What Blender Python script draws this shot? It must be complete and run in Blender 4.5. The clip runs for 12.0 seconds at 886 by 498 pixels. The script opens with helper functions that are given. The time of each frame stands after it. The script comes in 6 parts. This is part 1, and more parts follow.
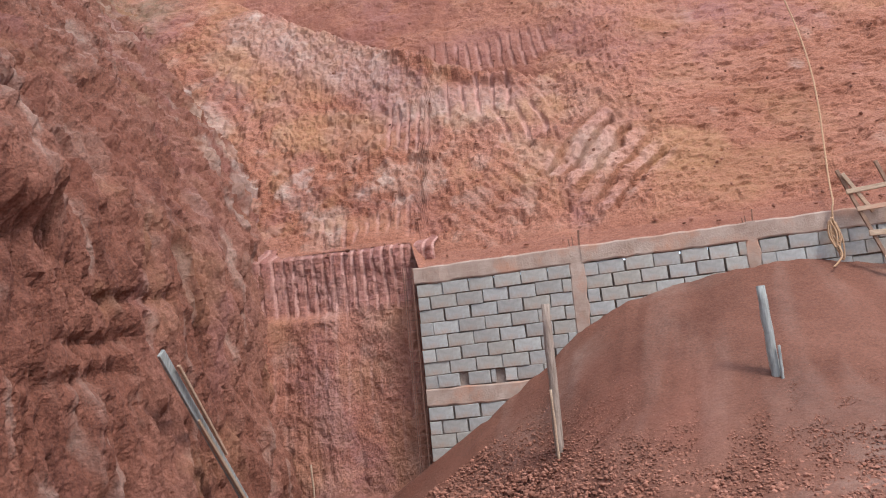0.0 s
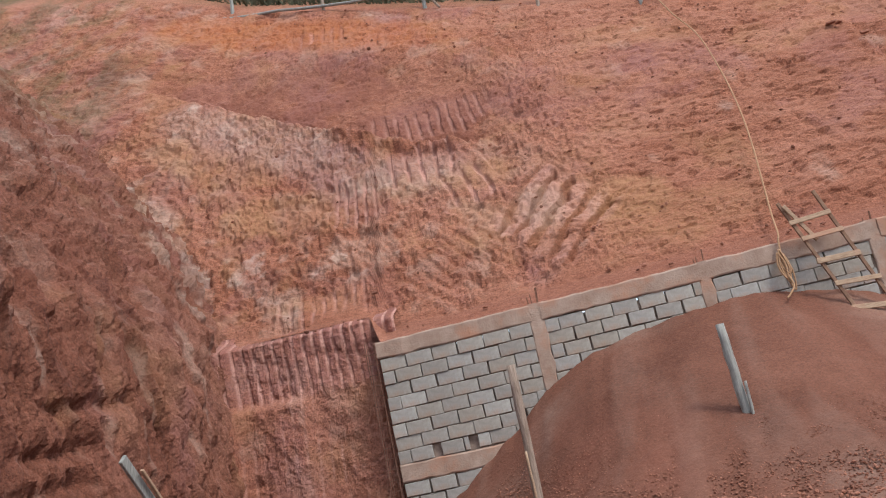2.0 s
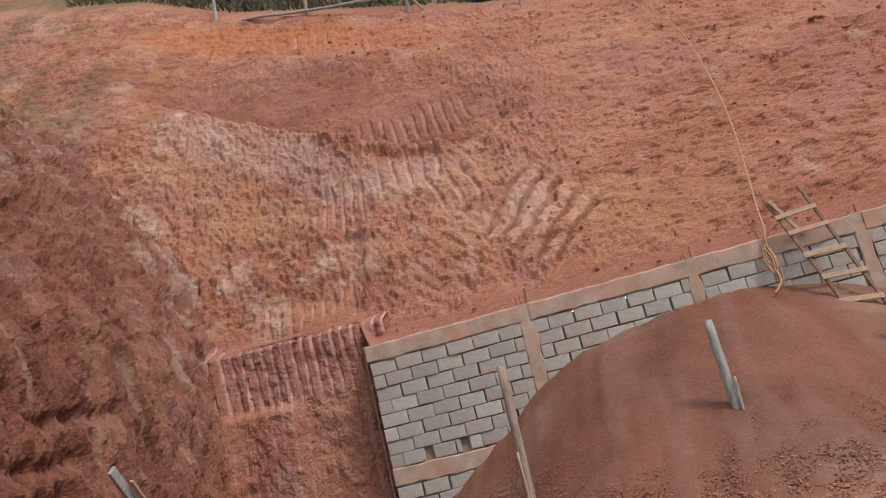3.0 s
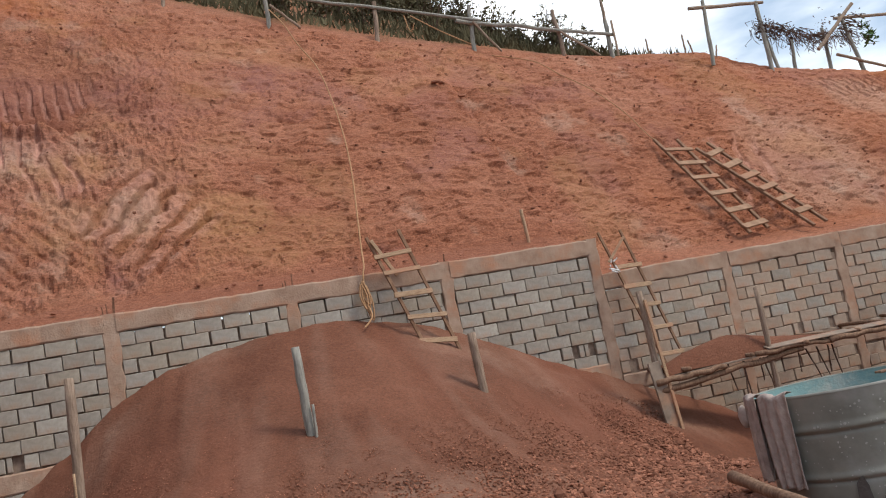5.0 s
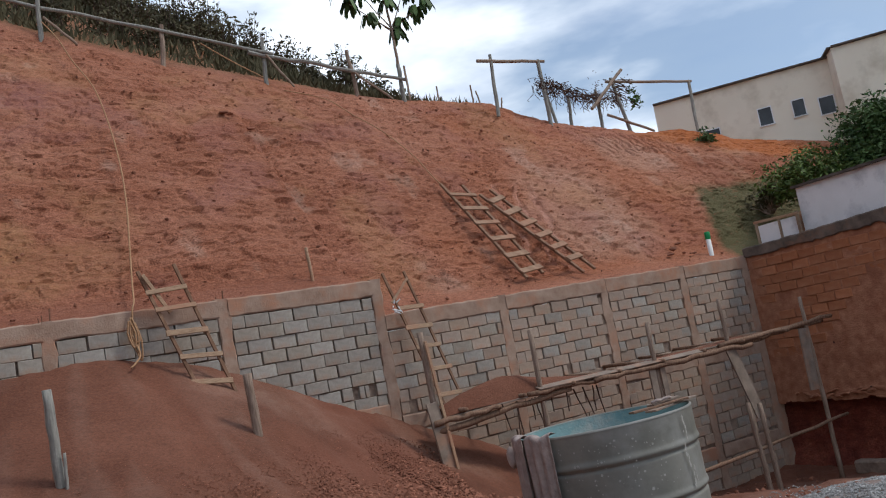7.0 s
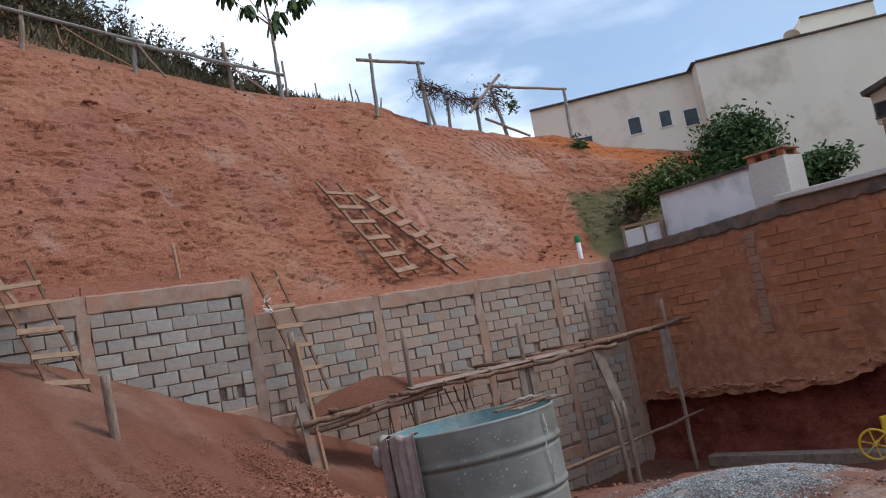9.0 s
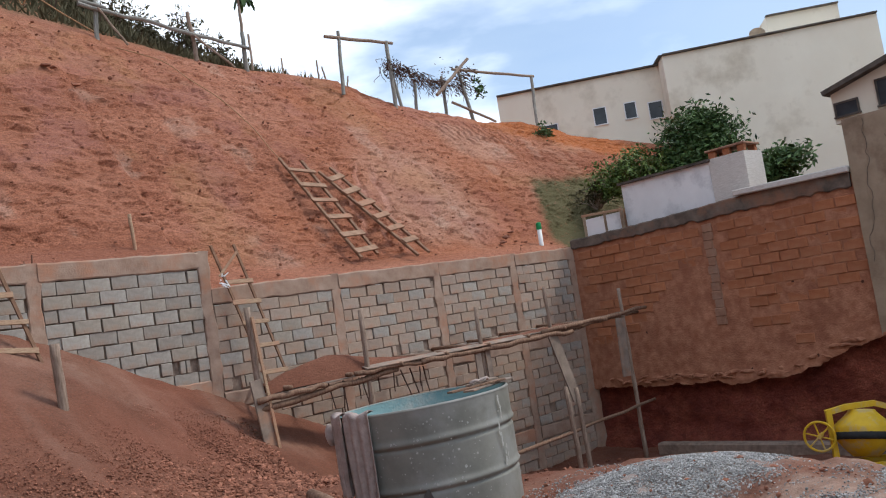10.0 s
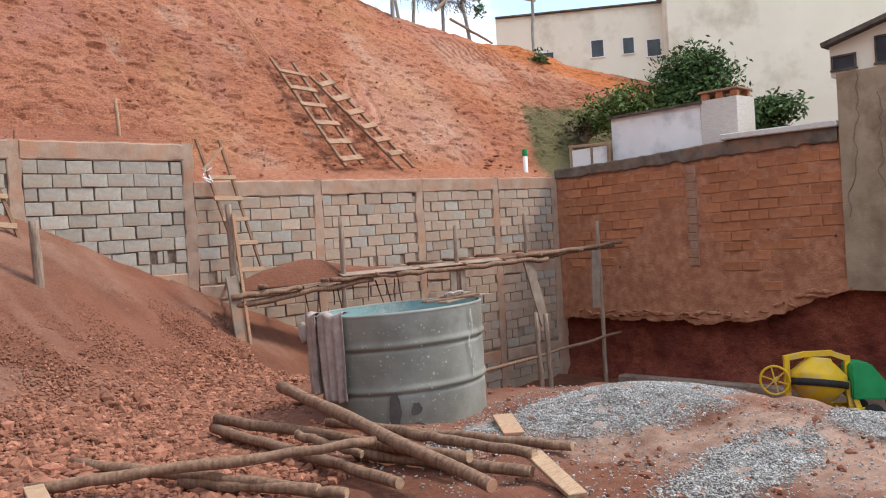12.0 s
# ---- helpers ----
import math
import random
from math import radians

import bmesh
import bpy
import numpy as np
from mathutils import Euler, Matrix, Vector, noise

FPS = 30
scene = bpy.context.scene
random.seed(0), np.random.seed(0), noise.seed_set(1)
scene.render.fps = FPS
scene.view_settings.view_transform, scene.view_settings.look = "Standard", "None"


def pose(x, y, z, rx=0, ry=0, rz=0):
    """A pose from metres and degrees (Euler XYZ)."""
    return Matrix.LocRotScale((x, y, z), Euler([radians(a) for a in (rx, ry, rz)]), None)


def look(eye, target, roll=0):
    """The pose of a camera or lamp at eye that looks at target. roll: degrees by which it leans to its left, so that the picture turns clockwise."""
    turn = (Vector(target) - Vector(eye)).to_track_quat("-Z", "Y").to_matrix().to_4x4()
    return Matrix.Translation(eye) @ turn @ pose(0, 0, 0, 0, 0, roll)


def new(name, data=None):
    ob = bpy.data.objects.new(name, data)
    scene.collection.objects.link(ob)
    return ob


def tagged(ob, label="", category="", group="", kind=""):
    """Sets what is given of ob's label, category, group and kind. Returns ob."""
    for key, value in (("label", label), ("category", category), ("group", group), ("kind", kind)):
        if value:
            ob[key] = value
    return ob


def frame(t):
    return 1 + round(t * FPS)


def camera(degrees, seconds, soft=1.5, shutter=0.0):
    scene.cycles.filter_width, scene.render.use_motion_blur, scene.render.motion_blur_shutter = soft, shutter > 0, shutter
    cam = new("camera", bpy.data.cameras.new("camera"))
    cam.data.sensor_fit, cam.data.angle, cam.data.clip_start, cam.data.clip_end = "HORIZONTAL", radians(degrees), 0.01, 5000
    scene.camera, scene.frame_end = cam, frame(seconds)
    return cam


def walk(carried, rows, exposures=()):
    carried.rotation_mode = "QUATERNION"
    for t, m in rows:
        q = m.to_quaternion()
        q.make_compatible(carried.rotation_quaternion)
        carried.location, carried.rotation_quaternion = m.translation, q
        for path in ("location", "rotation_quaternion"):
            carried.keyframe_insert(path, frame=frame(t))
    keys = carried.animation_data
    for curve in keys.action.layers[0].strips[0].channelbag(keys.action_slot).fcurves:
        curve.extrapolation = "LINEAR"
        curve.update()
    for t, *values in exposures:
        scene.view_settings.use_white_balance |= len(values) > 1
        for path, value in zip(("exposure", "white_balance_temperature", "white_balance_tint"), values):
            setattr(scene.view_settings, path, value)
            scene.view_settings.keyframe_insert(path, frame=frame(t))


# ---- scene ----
# camera: seconds, x, y, z, yaw, pitch, roll
cam = camera(54.7, 12.0, soft=1.1)
PATH = [
    (0, -0.627, -0.094, 1.804, 10.08, 7.26, -5.65),
    (0.5, -0.632, -0.098, 1.825, 8.02, 9.91, -7.95),
    (1, -0.625, -0.077, 1.804, 7.72, 11.24, -10.00),
    (1.5, -0.625, -0.065, 1.829, 6.52, 11.05, -12.11),
    (2, -0.626, -0.068, 1.820, 6.46, 11.31, -12.12),
    (2.5, -0.624, -0.054, 1.818, 6.30, 11.48, -13.01),
    (2.7, -0.616, -0.054, 1.833, 6.33, 11.42, -13.54),
    (4.3, -0.327, 0.056, 1.663, -7.17, 9.62, -10.54),
    (4.5, -0.304, 0.065, 1.690, -11.59, 8.84, -10.50),
    (5, -0.288, 0.088, 1.690, -18.87, 8.09, -10.09),
    (5.5, -0.251, 0.088, 1.697, -22.65, 8.47, -9.53),
    (6, -0.188, 0.126, 1.693, -27.36, 8.70, -9.84),
    (6.5, -0.156, 0.133, 1.709, -30.87, 8.23, -10.13),
    (8.3, -0.048, 0.089, 1.704, -37.23, 8.01, -10.20),
    (8.5, -0.049, 0.064, 1.702, -38.26, 7.66, -10.17),
    (9, -0.012, 0.084, 1.682, -40.87, 6.72, -10.38),
    (9.5, -0.011, 0.084, 1.650, -41.67, 6.16, -9.10),
    (10, 0.007, 0.099, 1.644, -43.24, 5.26, -8.45),
    (10.5, 0.012, 0.082, 1.625, -44.37, 4.73, -7.71),
    (11, 0.033, 0.112, 1.590, -46.37, 3.07, -5.81),
    (11.5, 0.010, 0.115, 1.557, -47.16, 0.58, -4.99),
    (12, -0.078, 0.086, 1.546, -44.13, -0.02, -3.15),
]
EXPOSURES = [(0, 1.05, 5950, 9), (0.5, 0.78, 6000, 9), (1.5, 0.78, 6150, 9), (2.5, 0.7, 6450, 9), (4.5, 0.62, 6950, 9), (5.0, 0.42, 6950, 9), (5.5, 0.2, 6900, 9), (6.5, -0.05, 6600, 9), (8.5, -0.02, 5850, 9), (9.0, 0.15, 6050, 9), (9.5, 0.3, 6250, 9), (10.5, 0.52, 6500, 9), (11.0, 0.64, 6600, 9), (12, 1.0, 6750, 9)]
walk(cam, [(t, pose(x, y, z, 90 + pitch, 0, yaw) @ pose(0, 0, 0, 0, 0, roll)) for t, x, y, z, yaw, pitch, roll in PATH], EXPOSURES)

# ---------- world and light ----------
world = bpy.data.worlds.new("sky")
scene.world = world
world.use_nodes = True


def build_sky():
    nt = world.node_tree
    nt.nodes.clear()
    N, L = nt.nodes.new, nt.links.new
    out, bg = N("ShaderNodeOutputWorld"), N("ShaderNodeBackground")
    sky = N("ShaderNodeTexSky")
    sky.sky_type, sky.sun_disc = "NISHITA", False
    sky.sun_elevation, sky.sun_rotation = radians(52), radians(126)
    sky.dust_density = 2.0
    co, mp = N("ShaderNodeTexCoord"), N("ShaderNodeMapping")
    mp.inputs["Scale"].default_value = (1.0, 1.0, 3.0)
    mp.inputs["Location"].default_value = (0.35, 0.2, 0.1)
    n1, n2 = N("ShaderNodeTexNoise"), N("ShaderNodeTexNoise")
    n1.inputs["Scale"].default_value, n1.inputs["Detail"].default_value = 2.2, 7
    n2.inputs["Scale"].default_value, n2.inputs["Detail"].default_value = 3.6, 6
    r1, r2 = N("ShaderNodeValToRGB"), N("ShaderNodeValToRGB")
    r1.color_ramp.elements[0].position, r1.color_ramp.elements[1].position = 0.36, 0.56
    r2.color_ramp.elements[0].color, r2.color_ramp.elements[1].color = (0.42, 0.55, 0.74, 1), (1.26, 1.33, 1.42, 1)
    r2.color_ramp.elements[0].position, r2.color_ramp.elements[1].position = 0.42, 0.64
    scale = N("ShaderNodeVectorMath")
    scale.operation = "SCALE"
    scale.inputs["Scale"].default_value = SKY
    mix = N("ShaderNodeMix")
    mix.data_type = "RGBA"
    L(co.outputs["Generated"], mp.inputs["Vector"])
    L(mp.outputs["Vector"], n1.inputs["Vector"])
    L(mp.outputs["Vector"], n2.inputs["Vector"])
    L(n1.outputs["Fac"], r1.inputs["Fac"])
    L(n2.outputs["Fac"], r2.inputs["Fac"])
    L(sky.outputs["Color"], scale.inputs[0])
    L(r1.outputs["Color"], mix.inputs["Factor"])
    L(scale.outputs["Vector"], mix.inputs["A"])
    L(r2.outputs["Color"], mix.inputs["B"])
    L(mix.outputs["Result"], bg.inputs["Color"])
    bg.inputs["Strength"].default_value = 1.0
    L(bg.outputs["Background"], out.inputs["Surface"])


SKY = 0.15
build_sky()
sun = new("sun", bpy.data.lights.new("sun", "SUN"))
sun.data.energy, sun.data.angle, sun.data.color = 1.7, radians(11), (1.0, 0.95, 0.88)
sun.matrix_world = look((0, 0, 30), (-7.5, 5.5, 30 - 12))


# ---------- materials ----------
def material(name, rough=0.9, metal=0.0, bump=0.3, bump_scale=40.0, bump_dist=0.02):
    """A principled material with a bump; returns the material, its tree, the shader and the coordinates."""
    m = bpy.data.materials.new(name)
    m.use_nodes = True
    nt = m.node_tree
    sh = nt.nodes["Principled BSDF"]
    sh.inputs["Roughness"].default_value, sh.inputs["Metallic"].default_value = rough, metal
    if "Specular IOR Level" in sh.inputs and metal == 0:
        sh.inputs["Specular IOR Level"].default_value = 0.25
    co = nt.nodes.new("ShaderNodeTexCoord")
    if bump:
        n = noise_node(nt, co.outputs["Object"], bump_scale, 6)
        b = nt.nodes.new("ShaderNodeBump")
        b.inputs["Strength"].default_value, b.inputs["Distance"].default_value = bump, bump_dist
        nt.links.new(n.outputs["Fac"], b.inputs["Height"])
        nt.links.new(b.outputs["Normal"], sh.inputs["Normal"])
    return m, nt, sh, co


def noise_node(nt, vec, scale, detail=4, rough=0.55, stretch=None):
    n = nt.nodes.new("ShaderNodeTexNoise")
    n.inputs["Scale"].default_value, n.inputs["Detail"].default_value, n.inputs["Roughness"].default_value = scale, detail, rough
    if stretch:
        mp = nt.nodes.new("ShaderNodeMapping")
        mp.inputs["Scale"].default_value = stretch
        nt.links.new(vec, mp.inputs["Vector"])
        vec = mp.outputs["Vector"]
    nt.links.new(vec, n.inputs["Vector"])
    return n


def ramp(nt, fac, stops):
    r = nt.nodes.new("ShaderNodeValToRGB")
    els = r.color_ramp.elements
    while len(els) < len(stops):
        els.new(0.5)
    for e, (p, c) in zip(els, stops):
        e.position, e.color = p, (*c, 1) if len(c) == 3 else c
    nt.links.new(fac, r.inputs["Fac"])
    return r.outputs["Color"]


def mixed(nt, fac, a, b, mode="MIX"):
    m = nt.nodes.new("ShaderNodeMix")
    m.data_type, m.blend_type = "RGBA", mode
    for key, v in (("Factor", fac), ("A", a), ("B", b)):
        if isinstance(v, (int, float)):
            m.inputs[key].default_value = v
        elif isinstance(v, tuple):
            m.inputs[key].default_value = (*v, 1)
        else:
            nt.links.new(v, m.inputs[key])
    return m.outputs["Result"]


def simple(name, dark, light, scale=6.0, rough=0.9, metal=0.0, bump=0.3, bump_scale=40.0, bump_dist=0.02, stretch=None, vary=0.0, stain=None, stain_scale=1.5, islands=0.0):
    """Two-scale noise colour between dark and light, an optional stain, and a shift of value from object to object."""
    m, nt, sh, co = material(name, rough, metal, bump, bump_scale, bump_dist)
    v = co.outputs["Object"]
    n = noise_node(nt, v, scale, 6, 0.6, stretch)
    col = ramp(nt, n.outputs["Fac"], [(0.3, dark), (0.7, light)])
    if stain:
        s = noise_node(nt, v, stain_scale, 5, 0.65)
        f = ramp(nt, s.outputs["Fac"], [(0.5, (0, 0, 0)), (0.68, (1, 1, 1))])
        col = mixed(nt, f, col, stain)
    if islands:
        geo = nt.nodes.new("ShaderNodeNewGeometry")
        f = ramp(nt, geo.outputs["Random Per Island"], [(0.0, (1 - islands,) * 3), (0.9, (1 + 0.5 * islands,) * 3), (1.0, (1 + 1.2 * islands, 1 + 1.35 * islands, 1 + 1.5 * islands))])
        col = mixed(nt, 1.0, col, f, "MULTIPLY")
    if vary:
        info = nt.nodes.new("ShaderNodeObjectInfo")
        f = ramp(nt, info.outputs["Random"], [(0.0, (1 - vary, 1 - 1.25 * vary, 1 - 1.5 * vary)), (0.5, (1, 1, 1)), (0.8, (1 - 0.4 * vary, 1 - 0.8 * vary, 1 - 1.3 * vary)), (1.0, (1 + vary, 1 + vary, 1 + 0.9 * vary))])
        col = mixed(nt, 1.0, col, f, "MULTIPLY")
    nt.links.new(col, sh.inputs["Base Color"])
    return m


def earth_material(name, stops, big=0.5, fine=14.0, zones=True, stretch=None, bump=0.8, chips=0.6, grain=0.75, relief=0.07):
    """Cut subsoil: a coarse colour drift, a finer mottle and, by the soil attribute, veins of pale and violet clay."""
    m, nt, sh, co = material(name, 0.95, 0, 0)
    v = co.outputs["Object"]
    fine_n, warp = noise_node(nt, v, 26.0, 6, 0.65), noise_node(nt, v, 3.0, 3)
    vor = nt.nodes.new("ShaderNodeTexVoronoi")
    vor.inputs["Scale"].default_value = 6.5
    bent = nt.nodes.new("ShaderNodeMix")
    bent.data_type = "VECTOR"
    bent.inputs["Factor"].default_value = 0.22
    nt.links.new(v, bent.inputs["A"])
    nt.links.new(warp.outputs["Color"], bent.inputs["B"])
    nt.links.new(bent.outputs["Result"], vor.inputs["Vector"])
    total = nt.nodes.new("ShaderNodeMath")
    total.operation = "MULTIPLY_ADD"
    nt.links.new(vor.outputs["Distance"], total.inputs[0])
    total.inputs[1].default_value = chips
    nt.links.new(fine_n.outputs["Fac"], total.inputs[2])
    bp = nt.nodes.new("ShaderNodeBump")
    bp.inputs["Strength"].default_value, bp.inputs["Distance"].default_value = bump, relief
    nt.links.new(total.outputs[0], bp.inputs["Height"])
    nt.links.new(bp.outputs["Normal"], sh.inputs["Normal"])
    n = noise_node(nt, v, big, 7, 0.62, stretch)
    col = ramp(nt, n.outputs["Fac"], stops)
    g = noise_node(nt, v, fine, 6, 0.7, stretch or (0.6, 0.6, 1.5))
    col = mixed(nt, 1.0, col, ramp(nt, g.outputs["Fac"], [(0.27, (1 - 0.52 * grain, 1 - 0.56 * grain, 1 - 0.58 * grain)), (0.5, (1, 1, 1)), (0.73, (1 + 0.42 * grain, 1 + 0.46 * grain, 1 + 0.5 * grain))]), "MULTIPLY")
    speck = noise_node(nt, v, 42.0, 4, 0.7)
    col = mixed(nt, 1.0, col, ramp(nt, speck.outputs["Fac"], [(0.32, (1 - 0.4 * grain,) * 3), (0.5, (1, 1, 1)), (0.68, (1 + 0.4 * grain,) * 3)]), "MULTIPLY")
    if zones:
        # dark carries dark soil and also shade painted into recesses
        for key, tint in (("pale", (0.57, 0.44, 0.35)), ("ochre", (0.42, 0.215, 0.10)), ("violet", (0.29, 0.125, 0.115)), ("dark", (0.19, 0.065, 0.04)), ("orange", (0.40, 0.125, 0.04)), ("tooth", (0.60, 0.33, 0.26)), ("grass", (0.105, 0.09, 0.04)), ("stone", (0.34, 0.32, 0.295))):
            at = nt.nodes.new("ShaderNodeAttribute")
            at.attribute_name = key
            br = noise_node(nt, v, 7.0, 7, 0.75)
            f = nt.nodes.new("ShaderNodeMath")
            f.operation = "MULTIPLY_ADD"
            f.use_clamp = True
            nt.links.new(br.outputs["Fac"], f.inputs[0])
            f.inputs[1].default_value = 1.6
            f.inputs[2].default_value = -0.3
            h = nt.nodes.new("ShaderNodeMath")
            h.operation = "MULTIPLY"
            h.use_clamp = True
            nt.links.new(f.outputs[0], h.inputs[0])
            nt.links.new(at.outputs["Fac"], h.inputs[1])
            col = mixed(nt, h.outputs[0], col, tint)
    nt.links.new(col, sh.inputs["Base Color"])
    return m


def pitted(m, scale=3.2, size=0.085):
    """Scatters small dark pits where the coat has broken away."""
    nt = m.node_tree
    sh = nt.nodes["Principled BSDF"]
    co = nt.nodes.new("ShaderNodeTexCoord")
    vor = nt.nodes.new("ShaderNodeTexVoronoi")
    vor.inputs["Scale"].default_value = scale
    warp = noise_node(nt, co.outputs["Object"], 14.0, 3)
    bent = nt.nodes.new("ShaderNodeMix")
    bent.data_type = "VECTOR"
    bent.inputs["Factor"].default_value = 0.08
    nt.links.new(co.outputs["Object"], bent.inputs["A"])
    nt.links.new(warp.outputs["Color"], bent.inputs["B"])
    nt.links.new(bent.outputs["Result"], vor.inputs["Vector"])
    f = ramp(nt, vor.outputs["Distance"], [(size * 0.7, (1, 1, 1)), (size, (0, 0, 0))])
    base = sh.inputs["Base Color"].links[0].from_socket
    nt.links.new(mixed(nt, f, base, (0.07, 0.028, 0.018)), sh.inputs["Base Color"])
    return m


M = {}
M["slope"] = earth_material("cut_red_soil", [(0.28, (0.235, 0.084, 0.046)), (0.45, (0.315, 0.122, 0.070)), (0.6, (0.365, 0.155, 0.095)), (0.78, (0.34, 0.165, 0.11))], fine=17.0, stretch=(0.6, 0.6, 1.5), bump=1.0, chips=0.2, grain=0.8, relief=0.05)
M["bank"] = earth_material("bank_soil", [(0.28, (0.13, 0.047, 0.030)), (0.45, (0.19, 0.071, 0.043)), (0.6, (0.235, 0.098, 0.063)), (0.78, (0.19, 0.080, 0.058))], big=0.8, stretch=(1, 1.8, 0.5), bump=0.9, chips=0.3, grain=0.8, relief=0.05)
M["ground"] = earth_material("loose_soil", [(0.3, (0.110, 0.041, 0.024)), (0.5, (0.152, 0.060, 0.036)), (0.7, (0.19, 0.080, 0.050))], big=0.7, fine=30.0, bump=0.4, chips=0.15, grain=0.45)
M["deep"] = earth_material("deep_red_soil", [(0.3, (0.12, 0.026, 0.018)), (0.5, (0.20, 0.048, 0.03)), (0.7, (0.28, 0.085, 0.05))], big=1.3, fine=9.0, zones=False)
M["clod"] = simple("soil_clod", (0.18, 0.070, 0.042), (0.33, 0.146, 0.094), 9.0, 0.95, islands=0.35)
M["gravel"] = simple("crushed_stone", (0.22, 0.214, 0.205), (0.43, 0.42, 0.405), 7.0, 0.85, islands=0.4)
M["block"] = simple("concrete_block", (0.27, 0.247, 0.22), (0.405, 0.375, 0.335), 11.0, 0.92, bump=0.35, bump_scale=90, bump_dist=0.01, vary=0.14, stain=(0.31, 0.20, 0.145), stain_scale=2.0)
M["dusty_block"] = simple("soil_dusted_block", (0.30, 0.235, 0.19), (0.45, 0.36, 0.295), 7.0, 0.93, bump=0.4, bump_scale=70, bump_dist=0.012, vary=0.14, stain=(0.36, 0.20, 0.135), stain_scale=2.6)
M["mortar"] = simple("mortar", (0.16, 0.115, 0.09), (0.33, 0.245, 0.19), 8.0, 0.95, bump=0.5, bump_scale=60)
M["concrete"] = simple("poured_concrete", (0.28, 0.18, 0.13), (0.42, 0.305, 0.235), 5.0, 0.94, bump=0.4, bump_scale=40, bump_dist=0.02, stain=(0.40, 0.21, 0.135), stain_scale=2.2)
M["plaster"] = simple("grey_render", (0.25, 0.185, 0.125), (0.41, 0.315, 0.225), 1.6, 0.92, bump=0.4, bump_scale=30, stain=(0.185, 0.125, 0.085), stain_scale=0.9)
M["redwall"] = pitted(simple("dirty_render", (0.27, 0.105, 0.056), (0.47, 0.225, 0.135), 7.0, 0.94, bump=0.6, bump_scale=30, bump_dist=0.03, stain=(0.27, 0.112, 0.064), stain_scale=2.2))
M["soot"] = simple("blackened_concrete", (0.075, 0.062, 0.052), (0.20, 0.155, 0.125), 4.0, 0.95, bump=0.5, bump_scale=35, stain=(0.24, 0.13, 0.085), stain_scale=1.6)
M["rubbed"] = simple("soil_rubbed_concrete", (0.24, 0.125, 0.08), (0.38, 0.22, 0.15), 4.0, 0.94, bump=0.5, bump_scale=35, stain=(0.30, 0.20, 0.15), stain_scale=1.4)
M["brick"] = simple("clay_brick", (0.30, 0.112, 0.055), (0.46, 0.195, 0.10), 6.0, 0.92, vary=0.16, stain=(0.34, 0.17, 0.10), stain_scale=1.3, bump=0.5, bump_scale=60, bump_dist=0.01)
M["wood"] = simple("grey_wood", (0.16, 0.11, 0.08), (0.36, 0.27, 0.21), 9.0, 0.85, stretch=(6, 6, 0.6), bump=0.5, bump_scale=30)
M["greywood"] = simple("weathered_post", (0.17, 0.165, 0.15), (0.36, 0.35, 0.31), 8.0, 0.9, stretch=(6, 6, 0.6), bump=0.5, bump_scale=30)
M["plank"] = simple("sawn_plank", (0.27, 0.17, 0.105), (0.46, 0.32, 0.21), 6.0, 0.8, stretch=(2, 12, 12), stain=(0.42, 0.22, 0.14))
M["ladder"] = simple("ladder_wood", (0.15, 0.08, 0.05), (0.28, 0.165, 0.105), 8.0, 0.85)
M["tread"] = simple("brown_tread_board", (0.21, 0.12, 0.075), (0.37, 0.235, 0.155), 6.0, 0.85, stain=(0.34, 0.175, 0.11))
M["formboard"] = simple("form_board", (0.17, 0.13, 0.105), (0.30, 0.24, 0.195), 5.0, 0.85, stain=(0.36, 0.20, 0.13))
M["log"] = simple("round_log", (0.12, 0.066, 0.044), (0.29, 0.18, 0.12), 7.0, 0.85, stretch=(5, 5, 0.8), bump=0.6, bump_scale=24)
M["rope"] = simple("rope_fibre", (0.30, 0.165, 0.085), (0.46, 0.28, 0.16), 40.0, 0.9)
M["steel"] = simple("galvanised_steel", (0.148, 0.147, 0.128), (0.262, 0.257, 0.226), 2.2, 0.55, 0.0, bump=0.15, bump_scale=12, stain=(0.27, 0.27, 0.25), stain_scale=1.6)
M["splash"] = simple("cement_splash", (0.33, 0.325, 0.30), (0.45, 0.44, 0.41), 9.0, 0.9)
M["wet"] = simple("damp_patch", (0.07, 0.065, 0.06), (0.11, 0.10, 0.095), 5.0, 0.5)
M["inner"] = simple("pale_blue_lining", (0.16, 0.29, 0.30), (0.26, 0.39, 0.39), 2.0, 0.7, stain=(0.55, 0.52, 0.46))
M["rag"] = simple("dusty_cloth", (0.26, 0.205, 0.185), (0.46, 0.38, 0.345), 7.0, 0.95, bump=0.6, bump_scale=25)
M["rebar"] = simple("rusty_rebar", (0.12, 0.055, 0.035), (0.24, 0.12, 0.08), 20.0, 0.85)
M["yellow"] = simple("yellow_paint", (0.56, 0.34, 0.015), (0.76, 0.50, 0.03), 3.0, 0.45, bump=0.1, stain=(0.50, 0.38, 0.20), stain_scale=5.0)
M["green"] = simple("green_paint", (0.012, 0.22, 0.07), (0.02, 0.33, 0.11), 3.0, 0.45, bump=0.1)
M["black"] = simple("black_rubber", (0.012, 0.012, 0.012), (0.03, 0.03, 0.03), 8.0, 0.7)
M["white"] = simple("white_paint", (0.66, 0.67, 0.68), (0.80, 0.81, 0.82), 1.0, 0.7, bump=0.1, stain=(0.45, 0.46, 0.48), stain_scale=1.2)
M["cream"] = simple("cream_render", (0.72, 0.65, 0.53), (0.80, 0.74, 0.62), 0.5, 0.85, bump=0.1, stain=(0.56, 0.49, 0.38), stain_scale=0.6)
